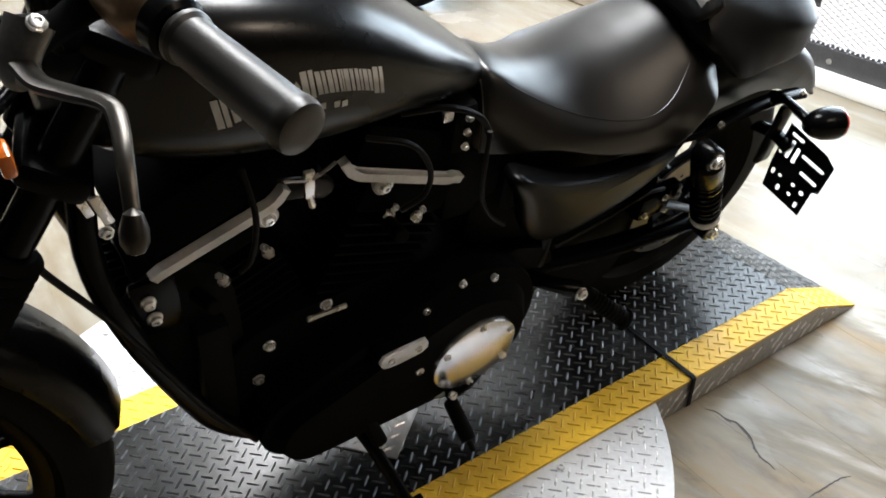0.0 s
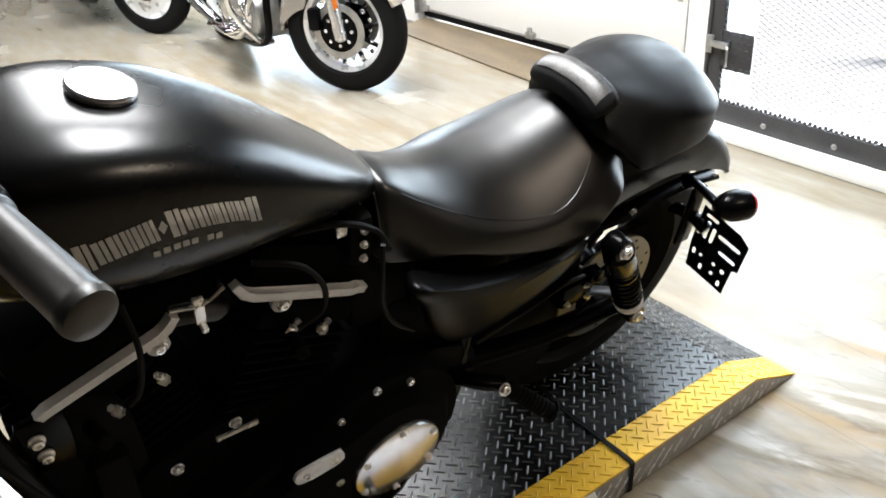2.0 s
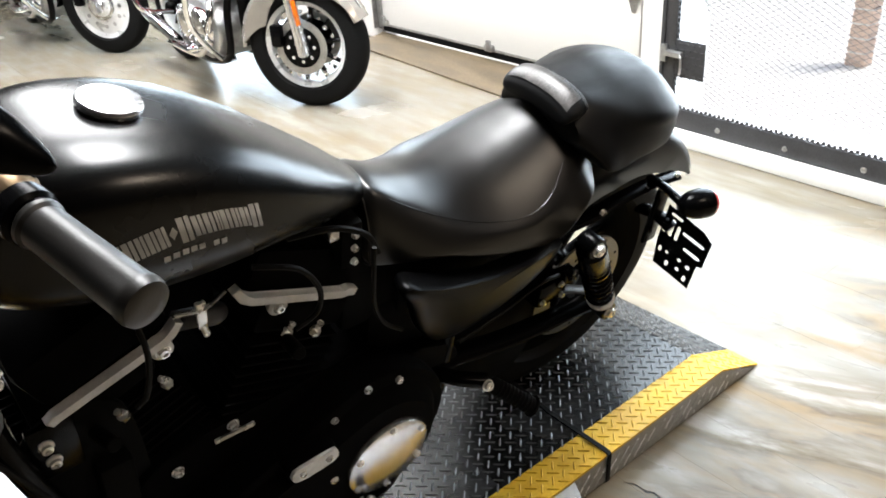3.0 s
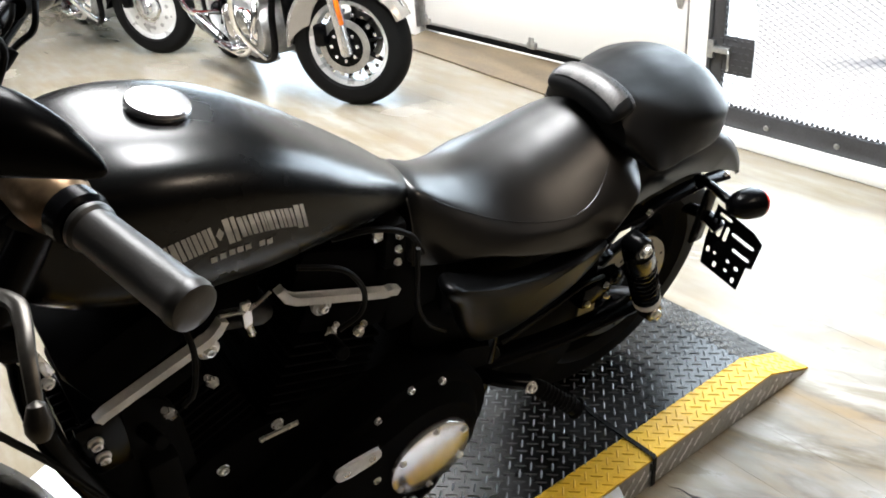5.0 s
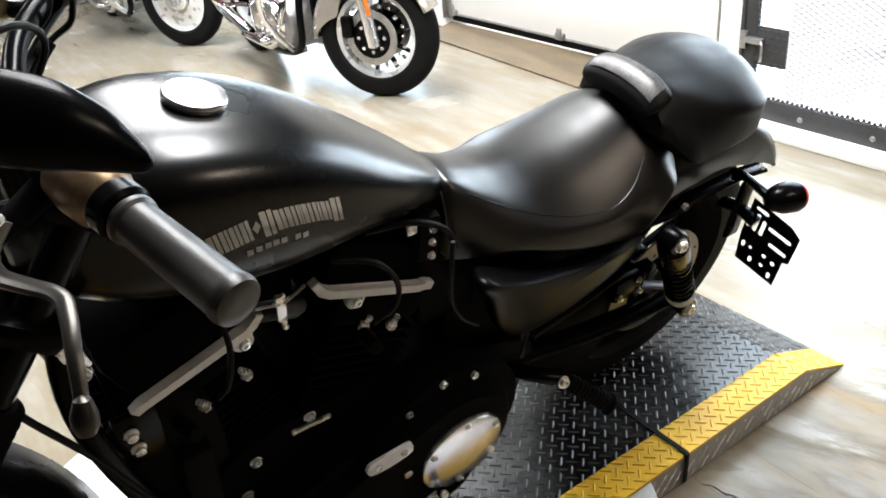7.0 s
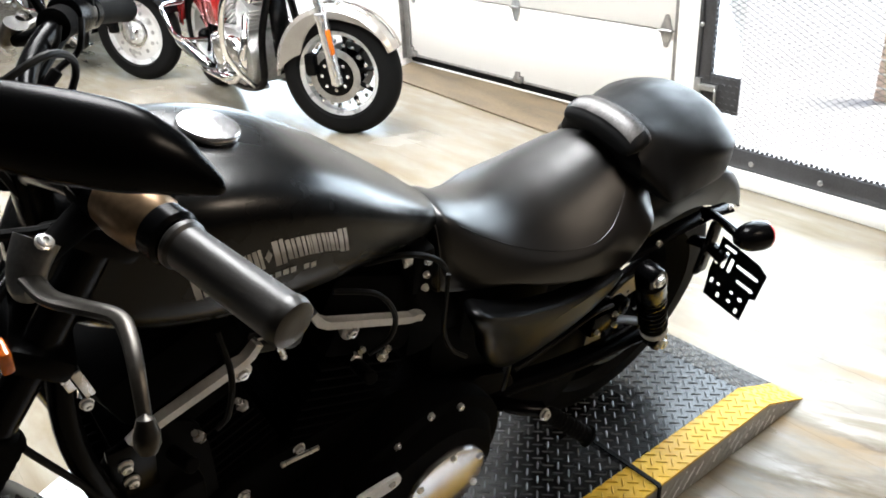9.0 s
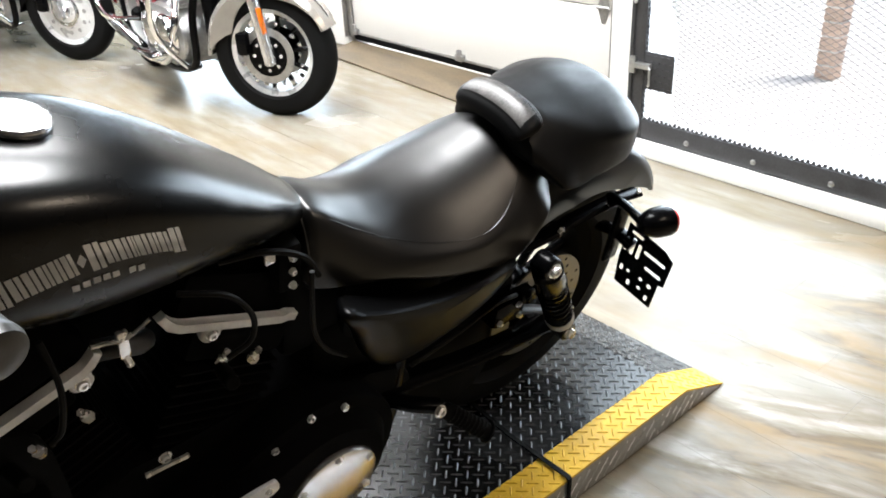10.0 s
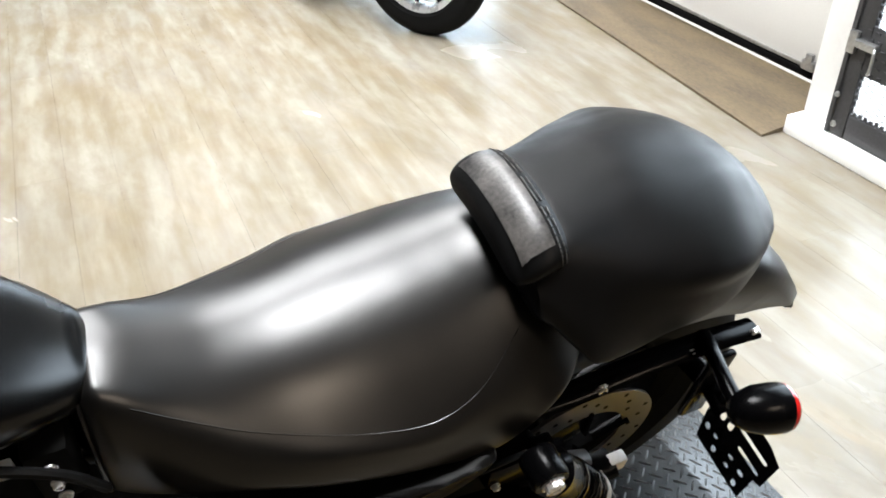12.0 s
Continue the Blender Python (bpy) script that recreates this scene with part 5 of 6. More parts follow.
# frame
for sgn in (-1, 1):
    part("down_tube", tube([(-1.075, sgn * 0.03, 0.86), (-1.105, sgn * 0.075, 0.70), (-1.085, sgn * 0.10, 0.56), (-1.03, sgn * 0.11, 0.38), (-0.985, sgn * 0.115, 0.29), (-0.90, sgn * 0.12, 0.215), (-0.78, sgn * 0.122, 0.180), (-0.6, sgn * 0.122, 0.168), (-0.46, sgn * 0.122, 0.19), (-0.40, sgn * 0.118, 0.30), (-0.385, sgn * 0.11, 0.45), (-0.36, sgn * 0.09, 0.58)], 0.0165, 12, 5), GLOSS, bike)
    part("seat_rail", tube([(-0.60, Y_MID + sgn * 0.048, 0.72), (-0.45, Y_MID + sgn * 0.063, 0.67), (-0.30, Y_MID + sgn * 0.088, 0.605), (-0.12, Y_MID + sgn * 0.096, 0.572)], 0.015, 12, 5), GLOSS, bike)
part("front_cover_plate", add_box(bmesh.new(), (-0.985, 0.0, 0.40), (0.05, 0.225, 0.25), 0.01, None), RUBBER, bike)
part("gearbox", add_box(bmesh.new(), (-0.465, 0.0, 0.44), (0.19, 0.20, 0.27), 0.03), RUBBER, bike)
part("sprocket_cover", prism(rounded_pair((-0.50, 0.36), 0.10, (-0.44, 0.35), 0.085), -0.128, -0.06, 0.012), RUBBER, bike)
part("battery_tray", add_box(bmesh.new(), (-0.53, -0.035, 0.625), (0.15, 0.11, 0.18), 0.015), RUBBER, bike)
part("backbone", tube([(-1.06, 0, 0.90), (-0.85, 0, 0.80), (-0.6, 0, 0.76), (-0.5, 0, 0.70)], 0.03, 14, 5), GLOSS, bike)
part("steering_head", rod((-1.04, 0, 0.96), (-1.115, 0, 0.83), 0.032, 20), GLOSS, bike)
part("oil_tank", add_box(bmesh.new(), (-0.40, 0.0, 0.60), (0.22, 0.22, 0.16), 0.03), RUBBER, bike)
part("inner_mudguard", tube([(-0.36, 0, 0.5), (-0.33, 0, 0.36), (-0.40, 0, 0.24)], 0.075, 14, 5, 0.3, (1, 0, 0)), RUBBER, bike)

# front fork, fender, headlight and clamps
fd = FORK
steered_from = set(bike.children_recursive)
for sgn in (-1, 1):
    base = AX_F + Vector((0.012, sgn * 0.105, -0.01))
    leg = part("fork_leg", lathe([(0.018, -0.03), (0.026, -0.02), (0.028, 0.05), (0.028, 0.30), (0.031, 0.305), (0.031, 0.32)], along(base, base + fd), 22), GLOSS, bike, "black fork slider")
    prof = []
    for k in range(15):
        prof += [(0.029, 0.325 + k * 0.0135), (0.0365, 0.332 + k * 0.0135)]
    part("gaiter", lathe([(0.024, 0.318), *prof, (0.026, 0.53)], along(base, base + fd), 22), RUBBER, leg, "ribbed rubber fork gaiter")
    part("fork_tube", rod(base + fd * 0.5, base + fd * 0.80, 0.0205, 18), GLOSS, leg)
    s2 = part("front_signal", lathe([(0.004, 0.008), (0.010, 0.012), (0.015, 0.022), (0.018, 0.035), (0.019, 0.045)], along((-1.135, sgn * 0.245, 0.935), (-1.23, sgn * 0.266, 0.934)), 26), GLOSS, bike)
    part("lens", lathe([(0.0185, 0.044), (0.017, 0.055), (0.011, 0.062), (0.003, 0.065)], along((-1.135, sgn * 0.245, 0.935), (-1.23, sgn * 0.266, 0.934)), 26), ORANGE, s2, "amber lens")
    part("signal_stem", rod((-1.085, sgn * 0.12, 0.955), (-1.15, sgn * 0.24, 0.936), 0.007, 10), GLOSS, s2)
for k, z in ((0.62, 0), (0.77, 1)):
    p0 = AX_F + fd * k
    part("triple_clamp", add_box(bmesh.new(), (0, 0, 0), (0.075, 0.275, 0.034), 0.014, Matrix.Translation(p0 + Vector((0.02, 0, 0))) @ Matrix.Rotation(radians(34), 4, "Y")), GLOSS, bike)
ff = bmesh.new()
rings = []
for i in range(25):
    a = radians(132 - 122 * i / 24)
    c_, s_ = math.cos(a), math.sin(a)
    ro, hw = 0.362, 0.068
    sec = [(-hw, ro - 0.045), (-hw * 0.97, ro - 0.022), (-hw * 0.7, ro - 0.005), (0, ro), (hw * 0.7, ro - 0.005), (hw * 0.97, ro - 0.022), (hw, ro - 0.045)]
    sec += [(y * 0.95, r - 0.0035) for y, r in reversed(sec)]
    rings.append([AX_F + Vector((r * c_, y, r * s_)) for y, r in sec])
add_loft(ff, rings)
part("front_fender", ff, DENIM, bike, "matt black front fender", sharp=70)
lamp_m = along((-1.20, 0, 0.90), (-1.34, 0, 0.885))
hl = part("headlight", lathe([(0.02, -0.02), (0.055, 0.0), (0.078, 0.04), (0.085, 0.09), (0.085, 0.105), (0.08, 0.11)], lamp_m, 36), GLOSS, bike)
part("lens", lathe([(0.079, 0.106), (0.06, 0.118), (0.02, 0.123)], lamp_m, 36), CHROME, hl)
part("speedometer", lathe([(0.02, -0.03), (0.045, -0.02), (0.05, 0.0), (0.05, 0.02), (0.046, 0.026), (0.02, 0.027)], along((-1.10, -0.03, 1.045), (-1.02, -0.04, 1.125)), 30), GLOSS, bike)

wheel(bike, "front_wheel", AX_F, 0.33, 0.052, 0.242, 9, GLOSS, GLOSS, -0.07, 0.145)
for ob in set(bike.children_recursive) - steered_from:
    ob.data.transform(STEER)

# handlebar with grips, switch housings, levers and mirrors
half_bar = [Vector(p) for p in ((-1.032, -0.345, 1.121), (-1.06, -0.24, 1.117), (-1.078, -0.13, 1.08), (-1.072, -0.05, 1.035))]
far_bar = [FAR_SIDE @ Vector((p.x, -p.y, p.z)) for p in reversed(half_bar)]
bar = part("handlebar", tube(half_bar + far_bar, 0.0128, 14, 6), GLOSS, bike)
for y in (-0.05, 0.05):
    part("riser", add_box(bmesh.new(), (-1.075, y, 1.0), (0.036, 0.034, 0.085), 0.01), GLOSS, bike)
for sgn in (-1, 1):
    before_side = set(bike.children_recursive)
    g0, g1 = Vector((-1.0375, sgn * 0.324, 1.120)), Vector((-1.007, sgn * 0.437, 1.113))
    h = (g1 - g0).length
    gp = [(0.0172, 0.0), (0.0198, 0.003), (0.0198, 0.007), (0.0174, 0.010)]
    gp += [(0.0174, 0.012), (0.0179, h * 0.5), (0.0185, h - 0.012), (0.0194, h - 0.010), (0.0196, h - 0.005), (0.0182, h), (0.015, h + 0.0015), (0.008, h + 0.002), (0.004, h + 0.002)]
    # far grip and housing get darker materials so the lamp doesn't brighten them
    part("grip", lathe(gp, along(g0, g1), 36), GRIP if sgn < 0 else RUBBER, bar, "dull black rubber grip")
    col = bmesh.new()
    add_lathe(col, [(0.018, -0.02), (0.0225, -0.018), (0.0225, -0.004), (0.019, -0.001)], along(g0, g1), 26)
    part("collar", col, GLOSS, bar)
    sw = bmesh.new()
    add_lathe(sw, [(0.016, -0.075), (0.024, -0.07), (0.0265, -0.05), (0.0255, -0.03), (0.02, -0.02)], along(g0, g1), 26)
    part("switch_housing", sw, BRONZE_SHEEN if sgn < 0 else GLOSS, bar, "switch housing tinted bronze for its warm reflections" if sgn < 0 else "black switch housing")
    part("switch_button", add_box(bmesh.new(), (-1.030, sgn * 0.288, 1.134), (0.014, 0.012, 0.02), 0.003), RUBBER, bar)
    part("switch_cable", tube([(-1.055, sgn * 0.245, 1.10), (-1.075, sgn * 0.20, 1.07), (-1.09, sgn * 0.14, 1.03), (-1.08, sgn * 0.08, 0.97)], 0.005, 8, 5), CABLE, bar)
    pr = lathe([(0.0135, -0.022), (0.021, -0.018), (0.021, 0.018), (0.0135, 0.022)], along((-1.060, sgn * 0.236, 1.1165), (-1.055, sgn * 0.27, 1.118)), 20)
    add_tube(pr, [(-1.070, sgn * 0.24, 1.108), (-1.095, sgn * 0.25, 1.10), (-1.122, sgn * 0.265, 1.094)], (0.015, 0.010), 12, 4, 0.8)
    part("lever_perch", pr, WRINKLE, bar)
    blk = bmesh.new()
    add_tube(blk, [(-1.118, sgn * 0.268, 1.116), (-1.128, sgn * 0.275, 1.104), (-1.134, sgn * 0.282, 1.092), (-1.130, sgn * 0.292, 1.094)], (0.018, 0.012), 16, 5, 0.7)
    part("lever_bracket", blk, PERCH, bar, "satin grey lever bracket")
    part("pivot_screw", bolt((-1.116, sgn * 0.282, 1.122), 0.0055, 0.004, (0.3, sgn * 0.4, 0.85)), STEEL, bar)
    part("bolt", bolt((-1.07, sgn * 0.232, 1.127), 0.007, 0.006, (0, 0, 1)), STEEL, bar)
    lv = bmesh.new()
    add_tube(lv, [(-1.132, sgn * 0.285, 1.098), (-1.128, sgn * 0.315, 1.101), (-1.116, sgn * 0.343, 1.109), (-1.101, sgn * 0.372, 1.116), (-1.101, sgn * 0.392, 1.116), (-1.107, sgn * 0.418, 1.109), (-1.114, sgn * 0.442, 1.089)], (0.0084, 0.0046), 10, 6, 0.62)
    add_lathe(lv, [(0.001, -0.016), (0.0055, -0.013), (0.0085, -0.003), (0.0085, 0.004), (0.0055, 0.010), (0.001, 0.012)], along((-1.116, sgn * 0.447, 1.081), (-1.120, sgn * 0.455, 1.064)), 16)
    part("lever", lv, LEVER, bar, "satin grey metal hand lever")
    # mirror: a teardrop shell on a short stalk
    mc = Vector((-1.118, sgn * 0.352, 1.250))
    ma = Vector((0.86, sgn * 0.42, -0.29)).normalized()
    mv = Vector((-0.18, sgn * 0.84, 0.52))
    mv = (mv - ma * mv.dot(ma)).normalized()
    mh = ma.cross(mv)
    mm = bmesh.new()
    rings = []
    up_edge = [(-0.092, 0.003), (-0.085, 0.010), (-0.07, 0.016), (-0.03, 0.0215), (0.0, 0.025), (0.03, 0.0265), (0.05, 0.0255), (0.065, 0.0205), (0.08, 0.0135), (0.095, 0.0025), (0.101, -0.0025), (0.1045, -0.0065), (0.106, -0.0105)]
    low_edge = [(-0.092, 0.003), (-0.085, 0.010), (-0.07, 0.017), (-0.03, 0.024), (0.0, 0.027), (0.03, 0.027), (0.05, 0.0255), (0.065, 0.0228), (0.08, 0.0205), (0.095, 0.0182), (0.101, 0.0168), (0.1045, 0.0148), (0.106, 0.0118)]
    for i in range(41):
        k = 0.5 - 0.5 * math.cos(math.pi * i / 40)
        q = -0.092 + 0.198 * k
        u_, l_ = curve_at(up_edge, q), curve_at(low_edge, q)
        hh, mid = (u_ + l_) / 2, (l_ - u_) / 2
        r = min(1.0, hh / 0.024)
        rings.append([mc + ma * q + mh * (mid + hh * math.sin(a)) + mv * (r * (0.017 * max(0, math.cos(a)) + 0.004 * min(0, math.cos(a)))) for a in (2 * math.pi * j / 28 for j in range(28))])
    add_loft(mm, rings)
    mir = part("mirror", mm, GLOSS, bike, "black teardrop mirror")
    part("mirror_stem", tube([(-1.075, sgn * 0.237, 1.125), (-1.092, sgn * 0.25, 1.165), (-1.105, sgn * 0.29, 1.205), tuple(mc - mv * 0.004)], 0.0062, 10, 5), GLOSS, mir)
    mg = bmesh.new()
    mg.faces.new([mg.verts.new(mc + ma * (0.004 + 0.078 * math.cos(a)) + mh * (0.002 + 0.021 * math.sin(a)) - mv * 0.0046) for a in (2 * math.pi * j / 24 for j in range(24))])
    part("mirror_glass", mg, CHROME, mir, smooth=False)
    if sgn > 0:
        for ob in set(bike.children_recursive) - before_side:
            ob.data.transform(FAR_SIDE)
part("clutch_cable", tube([(-1.10, -0.24, 1.10), (-1.16, -0.18, 1.06), (-1.19, -0.12, 0.93), (-1.17, -0.10, 0.76), (-1.10, -0.11, 0.60), (-1.02, -0.14, 0.40), (-0.95, -0.14, 0.25)], 0.0048, 8, 6), CABLE, bike)
part("brake_line", tube([(-1.10, 0.22, 1.10), (-1.12, 0.10, 1.12), (-1.10, 0.0, 1.10), (-1.16, -0.06, 0.98), (-1.20, -0.10, 0.74), (-1.30, -0.12, 0.60), (-1.42, -0.10, 0.47)], 0.0045, 8, 6), CABLE, bike)
part("throttle_cable", tube([(-1.06, 0.25, 1.10), (-1.10, 0.12, 1.17), (-1.12, -0.02, 1.15), (-1.09, -0.06, 1.02), (-1.0, -0.04, 0.85)], 0.004, 8, 6), CABLE, bike)
part("brake_hose", tube([(-0.955, 0.21, 1.055), (-0.967, 0.2, 1.035), (-1.003, 0.2, 1.001), (-1.05, 0.16, 0.95)], 0.0035, 8, 6), CABLE, bike)
hose = part("brake_hose", tube([(-0.928, 0.21, 1.06), (-0.935, 0.2, 1.041), (-0.944, 0.2, 1.02), (-0.974, 0.2, 1.0), (-1.03, 0.17, 0.955)], 0.0042, 8, 6), CABLE, bike)
part("sleeve", rod((-0.970, 0.2, 1.003), (-0.990, 0.193, 0.986), 0.0075, 12), RUBBER, hose)
part("wire_loom", tube([(-1.08, -0.10, 1.06), (-1.02, -0.07, 1.13), (-1.05, -0.12, 1.18), (-1.12, -0.14, 1.16)], 0.0035, 8, 6), CABLE, bike)

# foot controls and stand
pg = part("footpeg", lathe([(0.010, 0.0), (0.0145, 0.004), (0.0165, 0.012), (0.0165, 0.10), (0.0145, 0.108)], along((-0.352, -0.205, 0.362), (-0.27, -0.283, 0.298)), 20), RUBBER, bike, "black rubber footpeg")
peg_axis = along((-0.352, -0.205, 0.362), (-0.27, -0.283, 0.298))
for k in range(9):
    part("peg_rib", lathe([(0.0163, 0.0), (0.0176, 0.0015), (0.0176, 0.0035), (0.0163, 0.005)], peg_axis @ Matrix.Translation((0, 0, 0.018 + 0.0085 * k)), 18), RUBBER, pg)
part("peg_flange", lathe([(0.0165, 0.100), (0.0215, 0.1015), (0.0215, 0.1055), (0.0165, 0.1075)], peg_axis, 22), RUBBER, pg)
part("peg_mount", tube([(-0.43, -0.12, 0.365), (-0.40, -0.17, 0.372), (-0.355, -0.20, 0.366)], 0.016, 12, 4, 0.8), GLOSS, pg)
part("bolt", bolt((-0.365, -0.214, 0.372), 0.010, 0.008, (0, -0.9, 0.3)), STEEL, pg)
sft = part("shift_lever", tube([(-0.50, -0.15, 0.28), (-0.56, -0.20, 0.24), (-0.622, -0.205, 0.215)], 0.009, 10, 5, 0.6), GLOSS, bike)
part("toe_peg", lathe([(0.010, 0), (0.013, 0.004), (0.0145, 0.07), (0.013, 0.078), (0.005, 0.079), (0.005, 0.098)], along((-0.622, -0.212, 0.222), (-0.624, -0.30, 0.185)), 18), RUBBER, sft)
part("pin", lathe([(0.0075, 0), (0.0075, 0.008)], along((-0.62, -0.213, 0.236), (-0.62, -0.225, 0.245)), 10), STEEL, sft)
part("shift_rod", tube([(-0.72, -0.165, 0.18), (-0.66, -0.18, 0.205), (-0.62, -0.195, 0.215)], 0.006, 8, 4), ALU, sft)
stand = part("side_stand", tube([(-0.79, -0.14, 0.20), (-0.775, -0.19, 0.185), (-0.755, -0.25, 0.13), (-0.742, -0.30, 0.088)], 0.012, 12, 5), GLOSS, bike, "black side stand, down")
part("stand_pad", rod((-0.775, -0.175, 0.245), (-0.757, -0.21, 0.185), 0.0135, 14), RUBBER, stand)
part("pin", lathe([(0.007, 0), (0.007, 0.006)], along((-0.757, -0.211, 0.184), (-0.754, -0.22, 0.17)), 10), STEEL, stand)
part("foot", add_box(bmesh.new(), (-0.74, -0.305, 0.0865), (0.055, 0.04, 0.008), 0.003), GLOSS, stand)
part("stand_spring", tube([(-0.74, -0.13, 0.17), (-0.76, -0.20, 0.15)], 0.006, 8, 3), STEEL, stand)

# ---- parked cruisers along the room ----
def cruiser(name, m, label, body_paint, fender_paint, solid_wheel, steer, shield=True, rear=-0.82):
    """A big parked touring cruiser: x to the front, z up, y to its left; the front wheel turned by steer."""
    b = empty(name, m, label, "motorcycle", "parked motorcycles")
    FA, RA = Vector((0.82, 0, 0.315)), Vector((rear, 0, 0.315))
    S = Matrix.Translation((0.60, 0, 0)) @ Matrix.Rotation(radians(steer), 4, "Z") @ Matrix.Translation((-0.60, 0, 0))

    def fpart(nm, bm, mat, parent, lab=""):
        bmesh.ops.transform(bm, matrix=S, verts=bm.verts[:])
        return part(nm, bm, mat, parent, lab)

    for nm, at, half, tr in (("front_wheel", FA, 0.062, True), ("rear_wheel", RA, 0.078, False)):
        mk = fpart if tr else part
        wm = Matrix.Translation(at) @ SIDE
        rim = mk(nm, lathe([(0.192, -half * 0.6), (0.212, -half * 0.75), (0.216, -half * 0.72), (0.200, -half * 0.4), (0.195, 0), (0.200, half * 0.4), (0.216, half * 0.72), (0.212, half * 0.75), (0.192, half * 0.6), (0.184, 0)], wm, 48, True), RIMSILVER, b, "bright wheel rim")
        mk("tyre", lathe(tyre_profile(0.205, 0.318, half), wm, 56, True), TYRE, rim)
        mk("hub", lathe([(0.02, -0.09), (0.03, -0.085), (0.045, -0.06), (0.045, 0.06), (0.03, 0.085), (0.02, 0.09)], wm, 20), CHROME if solid_wheel else GLOSS, rim)
        if solid_wheel and tr:
            for sgn in (-1, 1):
                mk("wheel_disc", lathe([(0.03, sgn * 0.05), (0.10, sgn * 0.045), (0.175, sgn * 0.03), (0.19, sgn * 0.036), (0.19, sgn * 0.032), (0.10, sgn * 0.038), (0.03, sgn * 0.04)], wm, 48), RIMSILVER, rim, "bright solid wheel disc")
                mk("disc_ring", lathe([(0.085, sgn * 0.047), (0.088, sgn * 0.052), (0.098, sgn * 0.052), (0.101, sgn * 0.046)], wm, 40), CHROME, rim)
                for k in range(12):
                    a = 2 * math.pi * k / 12
                    mk("disc_slot", bolt(at + Vector((0.138 * math.cos(a), sgn * 0.040, 0.138 * math.sin(a))), 0.011, 0.003, (0, sgn, 0)), GALV, rim)
        n = 10 if not solid_wheel else 5
        for i in range(n):
            a = 2 * math.pi * i / n
            s = bmesh.new()
            add_tube(s, [at + Vector((0.04 * math.cos(a), 0, 0.04 * math.sin(a))), at + Vector((0.19 * math.cos(a + 0.12), 0, 0.19 * math.sin(a + 0.12)))], (0.02, 0.014), 8, 2, 0.7)
            mk("spoke", s, GLOSS if not solid_wheel else CHROME, rim)
        for dy in ((0.085,) if solid_wheel else (-0.085, 0.085) if tr else (0.1,)):
            dm = Matrix.Translation(at + Vector((0, dy, 0))) @ SIDE
            mk("brake_disc", lathe([(0.10, -0.0025), (0.134, -0.0025), (0.134, 0.0025), (0.10, 0.0025)], dm, 44, True), GALV, rim, "grey steel brake disc")
            cr = lathe([(0.03, -0.004), (0.10, -0.004), (0.10, 0.004), (0.03, 0.004)], dm, 30, True)
            mk("disc_carrier", cr, GLOSS, rim)
            if tr and not solid_wheel:
                for k in range(20):
                    a = 2 * math.pi * k / 20
                    rr_ = 0.152 + 0.012 * (k % 2)
                    mk("rotor_rivet", bolt(at + Vector((rr_ * math.cos(a), math.copysign(0.055, dy), rr_ * math.sin(a))), 0.006 + 0.002 * (k % 3), 0.004, (0, math.copysign(1, dy), 0)), POLISHED, rim)
            for k in range(8):
                a = 2 * math.pi * k / 8
                p = at + Vector((0.07 * math.cos(a), dy, 0.07 * math.sin(a)))
                mk("bolt", bolt(p + Vector((0, math.copysign(0.004, dy), 0)), 0.007, 0.005, (0, math.copysign(1, dy), 0)), STEEL, rim)
    fk = Vector((-0.09, 0, 0.62)).normalized()
    for sgn in (-1, 1):
        p0 = FA + Vector((0.02, sgn * 0.112, -0.02))
        leg = fpart("fork_leg", lathe([(0.02, -0.02), (0.03, -0.01), (0.03, 0.30), (0.034, 0.305), (0.034, 0.33), (0.022, 0.335), (0.022, 0.72)], along(p0, p0 + fk), 20), POLISHED, b, "chrome fork leg")
        cal_ = bmesh.new()
        add_box(cal_, tuple(FA + Vector((-0.115, sgn * 0.098, 0.06))), (0.06, 0.055, 0.11), 0.015)
        fpart("brake_caliper", cal_, GLOSS, leg)
        rf = bmesh.new()
        add_box(rf, (0, 0, 0), (0.035, 0.012, 0.12), 0.005, along(p0 + fk * 0.20 + Vector((0.03, sgn * 0.026, 0)), p0 + fk * 0.40 + Vector((0.03, sgn * 0.026, 0))))
        fpart("reflector", rf, ORANGE, leg, "amber side reflector")
        lm = along((0.58, sgn * 0.22, 0.86), (0.68, sgn * 0.225, 0.86))
        sg = fpart("turn_signal", lathe([(0.02, -0.03), (0.04, 0.0), (0.042, 0.03), (0.04, 0.035)], lm, 24), CHROME, b)
        fpart("lens", lathe([(0.039, 0.034), (0.03, 0.046), (0.004, 0.05)], lm, 24), ORANGE, sg, "amber lens")
    # front fender, wide and skirted
    fbm = bmesh.new()
    rings = []
    for i in range(27):
        a = radians(22 + 159 * i / 26)
        c_, s_ = math.cos(a), math.sin(a)
        ro, hw = 0.342, 0.08
        u = max(0.0, (i - 13) / 13)
        dr = 0.018 + 0.045 * min(1.0, i / 8) + (0.075 * u / 0.6 if u < 0.6 else 0.075 - 0.125 * (u - 0.6) / 0.4)
        sec = [(-hw, ro - dr), (-hw, ro - 0.03), (-hw * 0.72, ro - 0.006), (0, ro), (hw * 0.72, ro - 0.006), (hw, ro - 0.03), (hw, ro - dr)]
        sec += [(y * 0.95, r - 0.004) for y, r in reversed(sec)]
        rings.append([FA + Vector((r * c_, y, r * s_)) for y, r in sec])
    add_loft(fbm, rings)
    fen = fpart("front_fender", fbm, fender_paint, b, "deep front fender")
    fpart("fender_trim", tube([FA + Vector((0.344 * math.cos(radians(a)), 0.0, 0.344 * math.sin(radians(a)))) for a in (30, 42, 60, 80, 100)], 0.006, 8, 5), CHROME, fen)
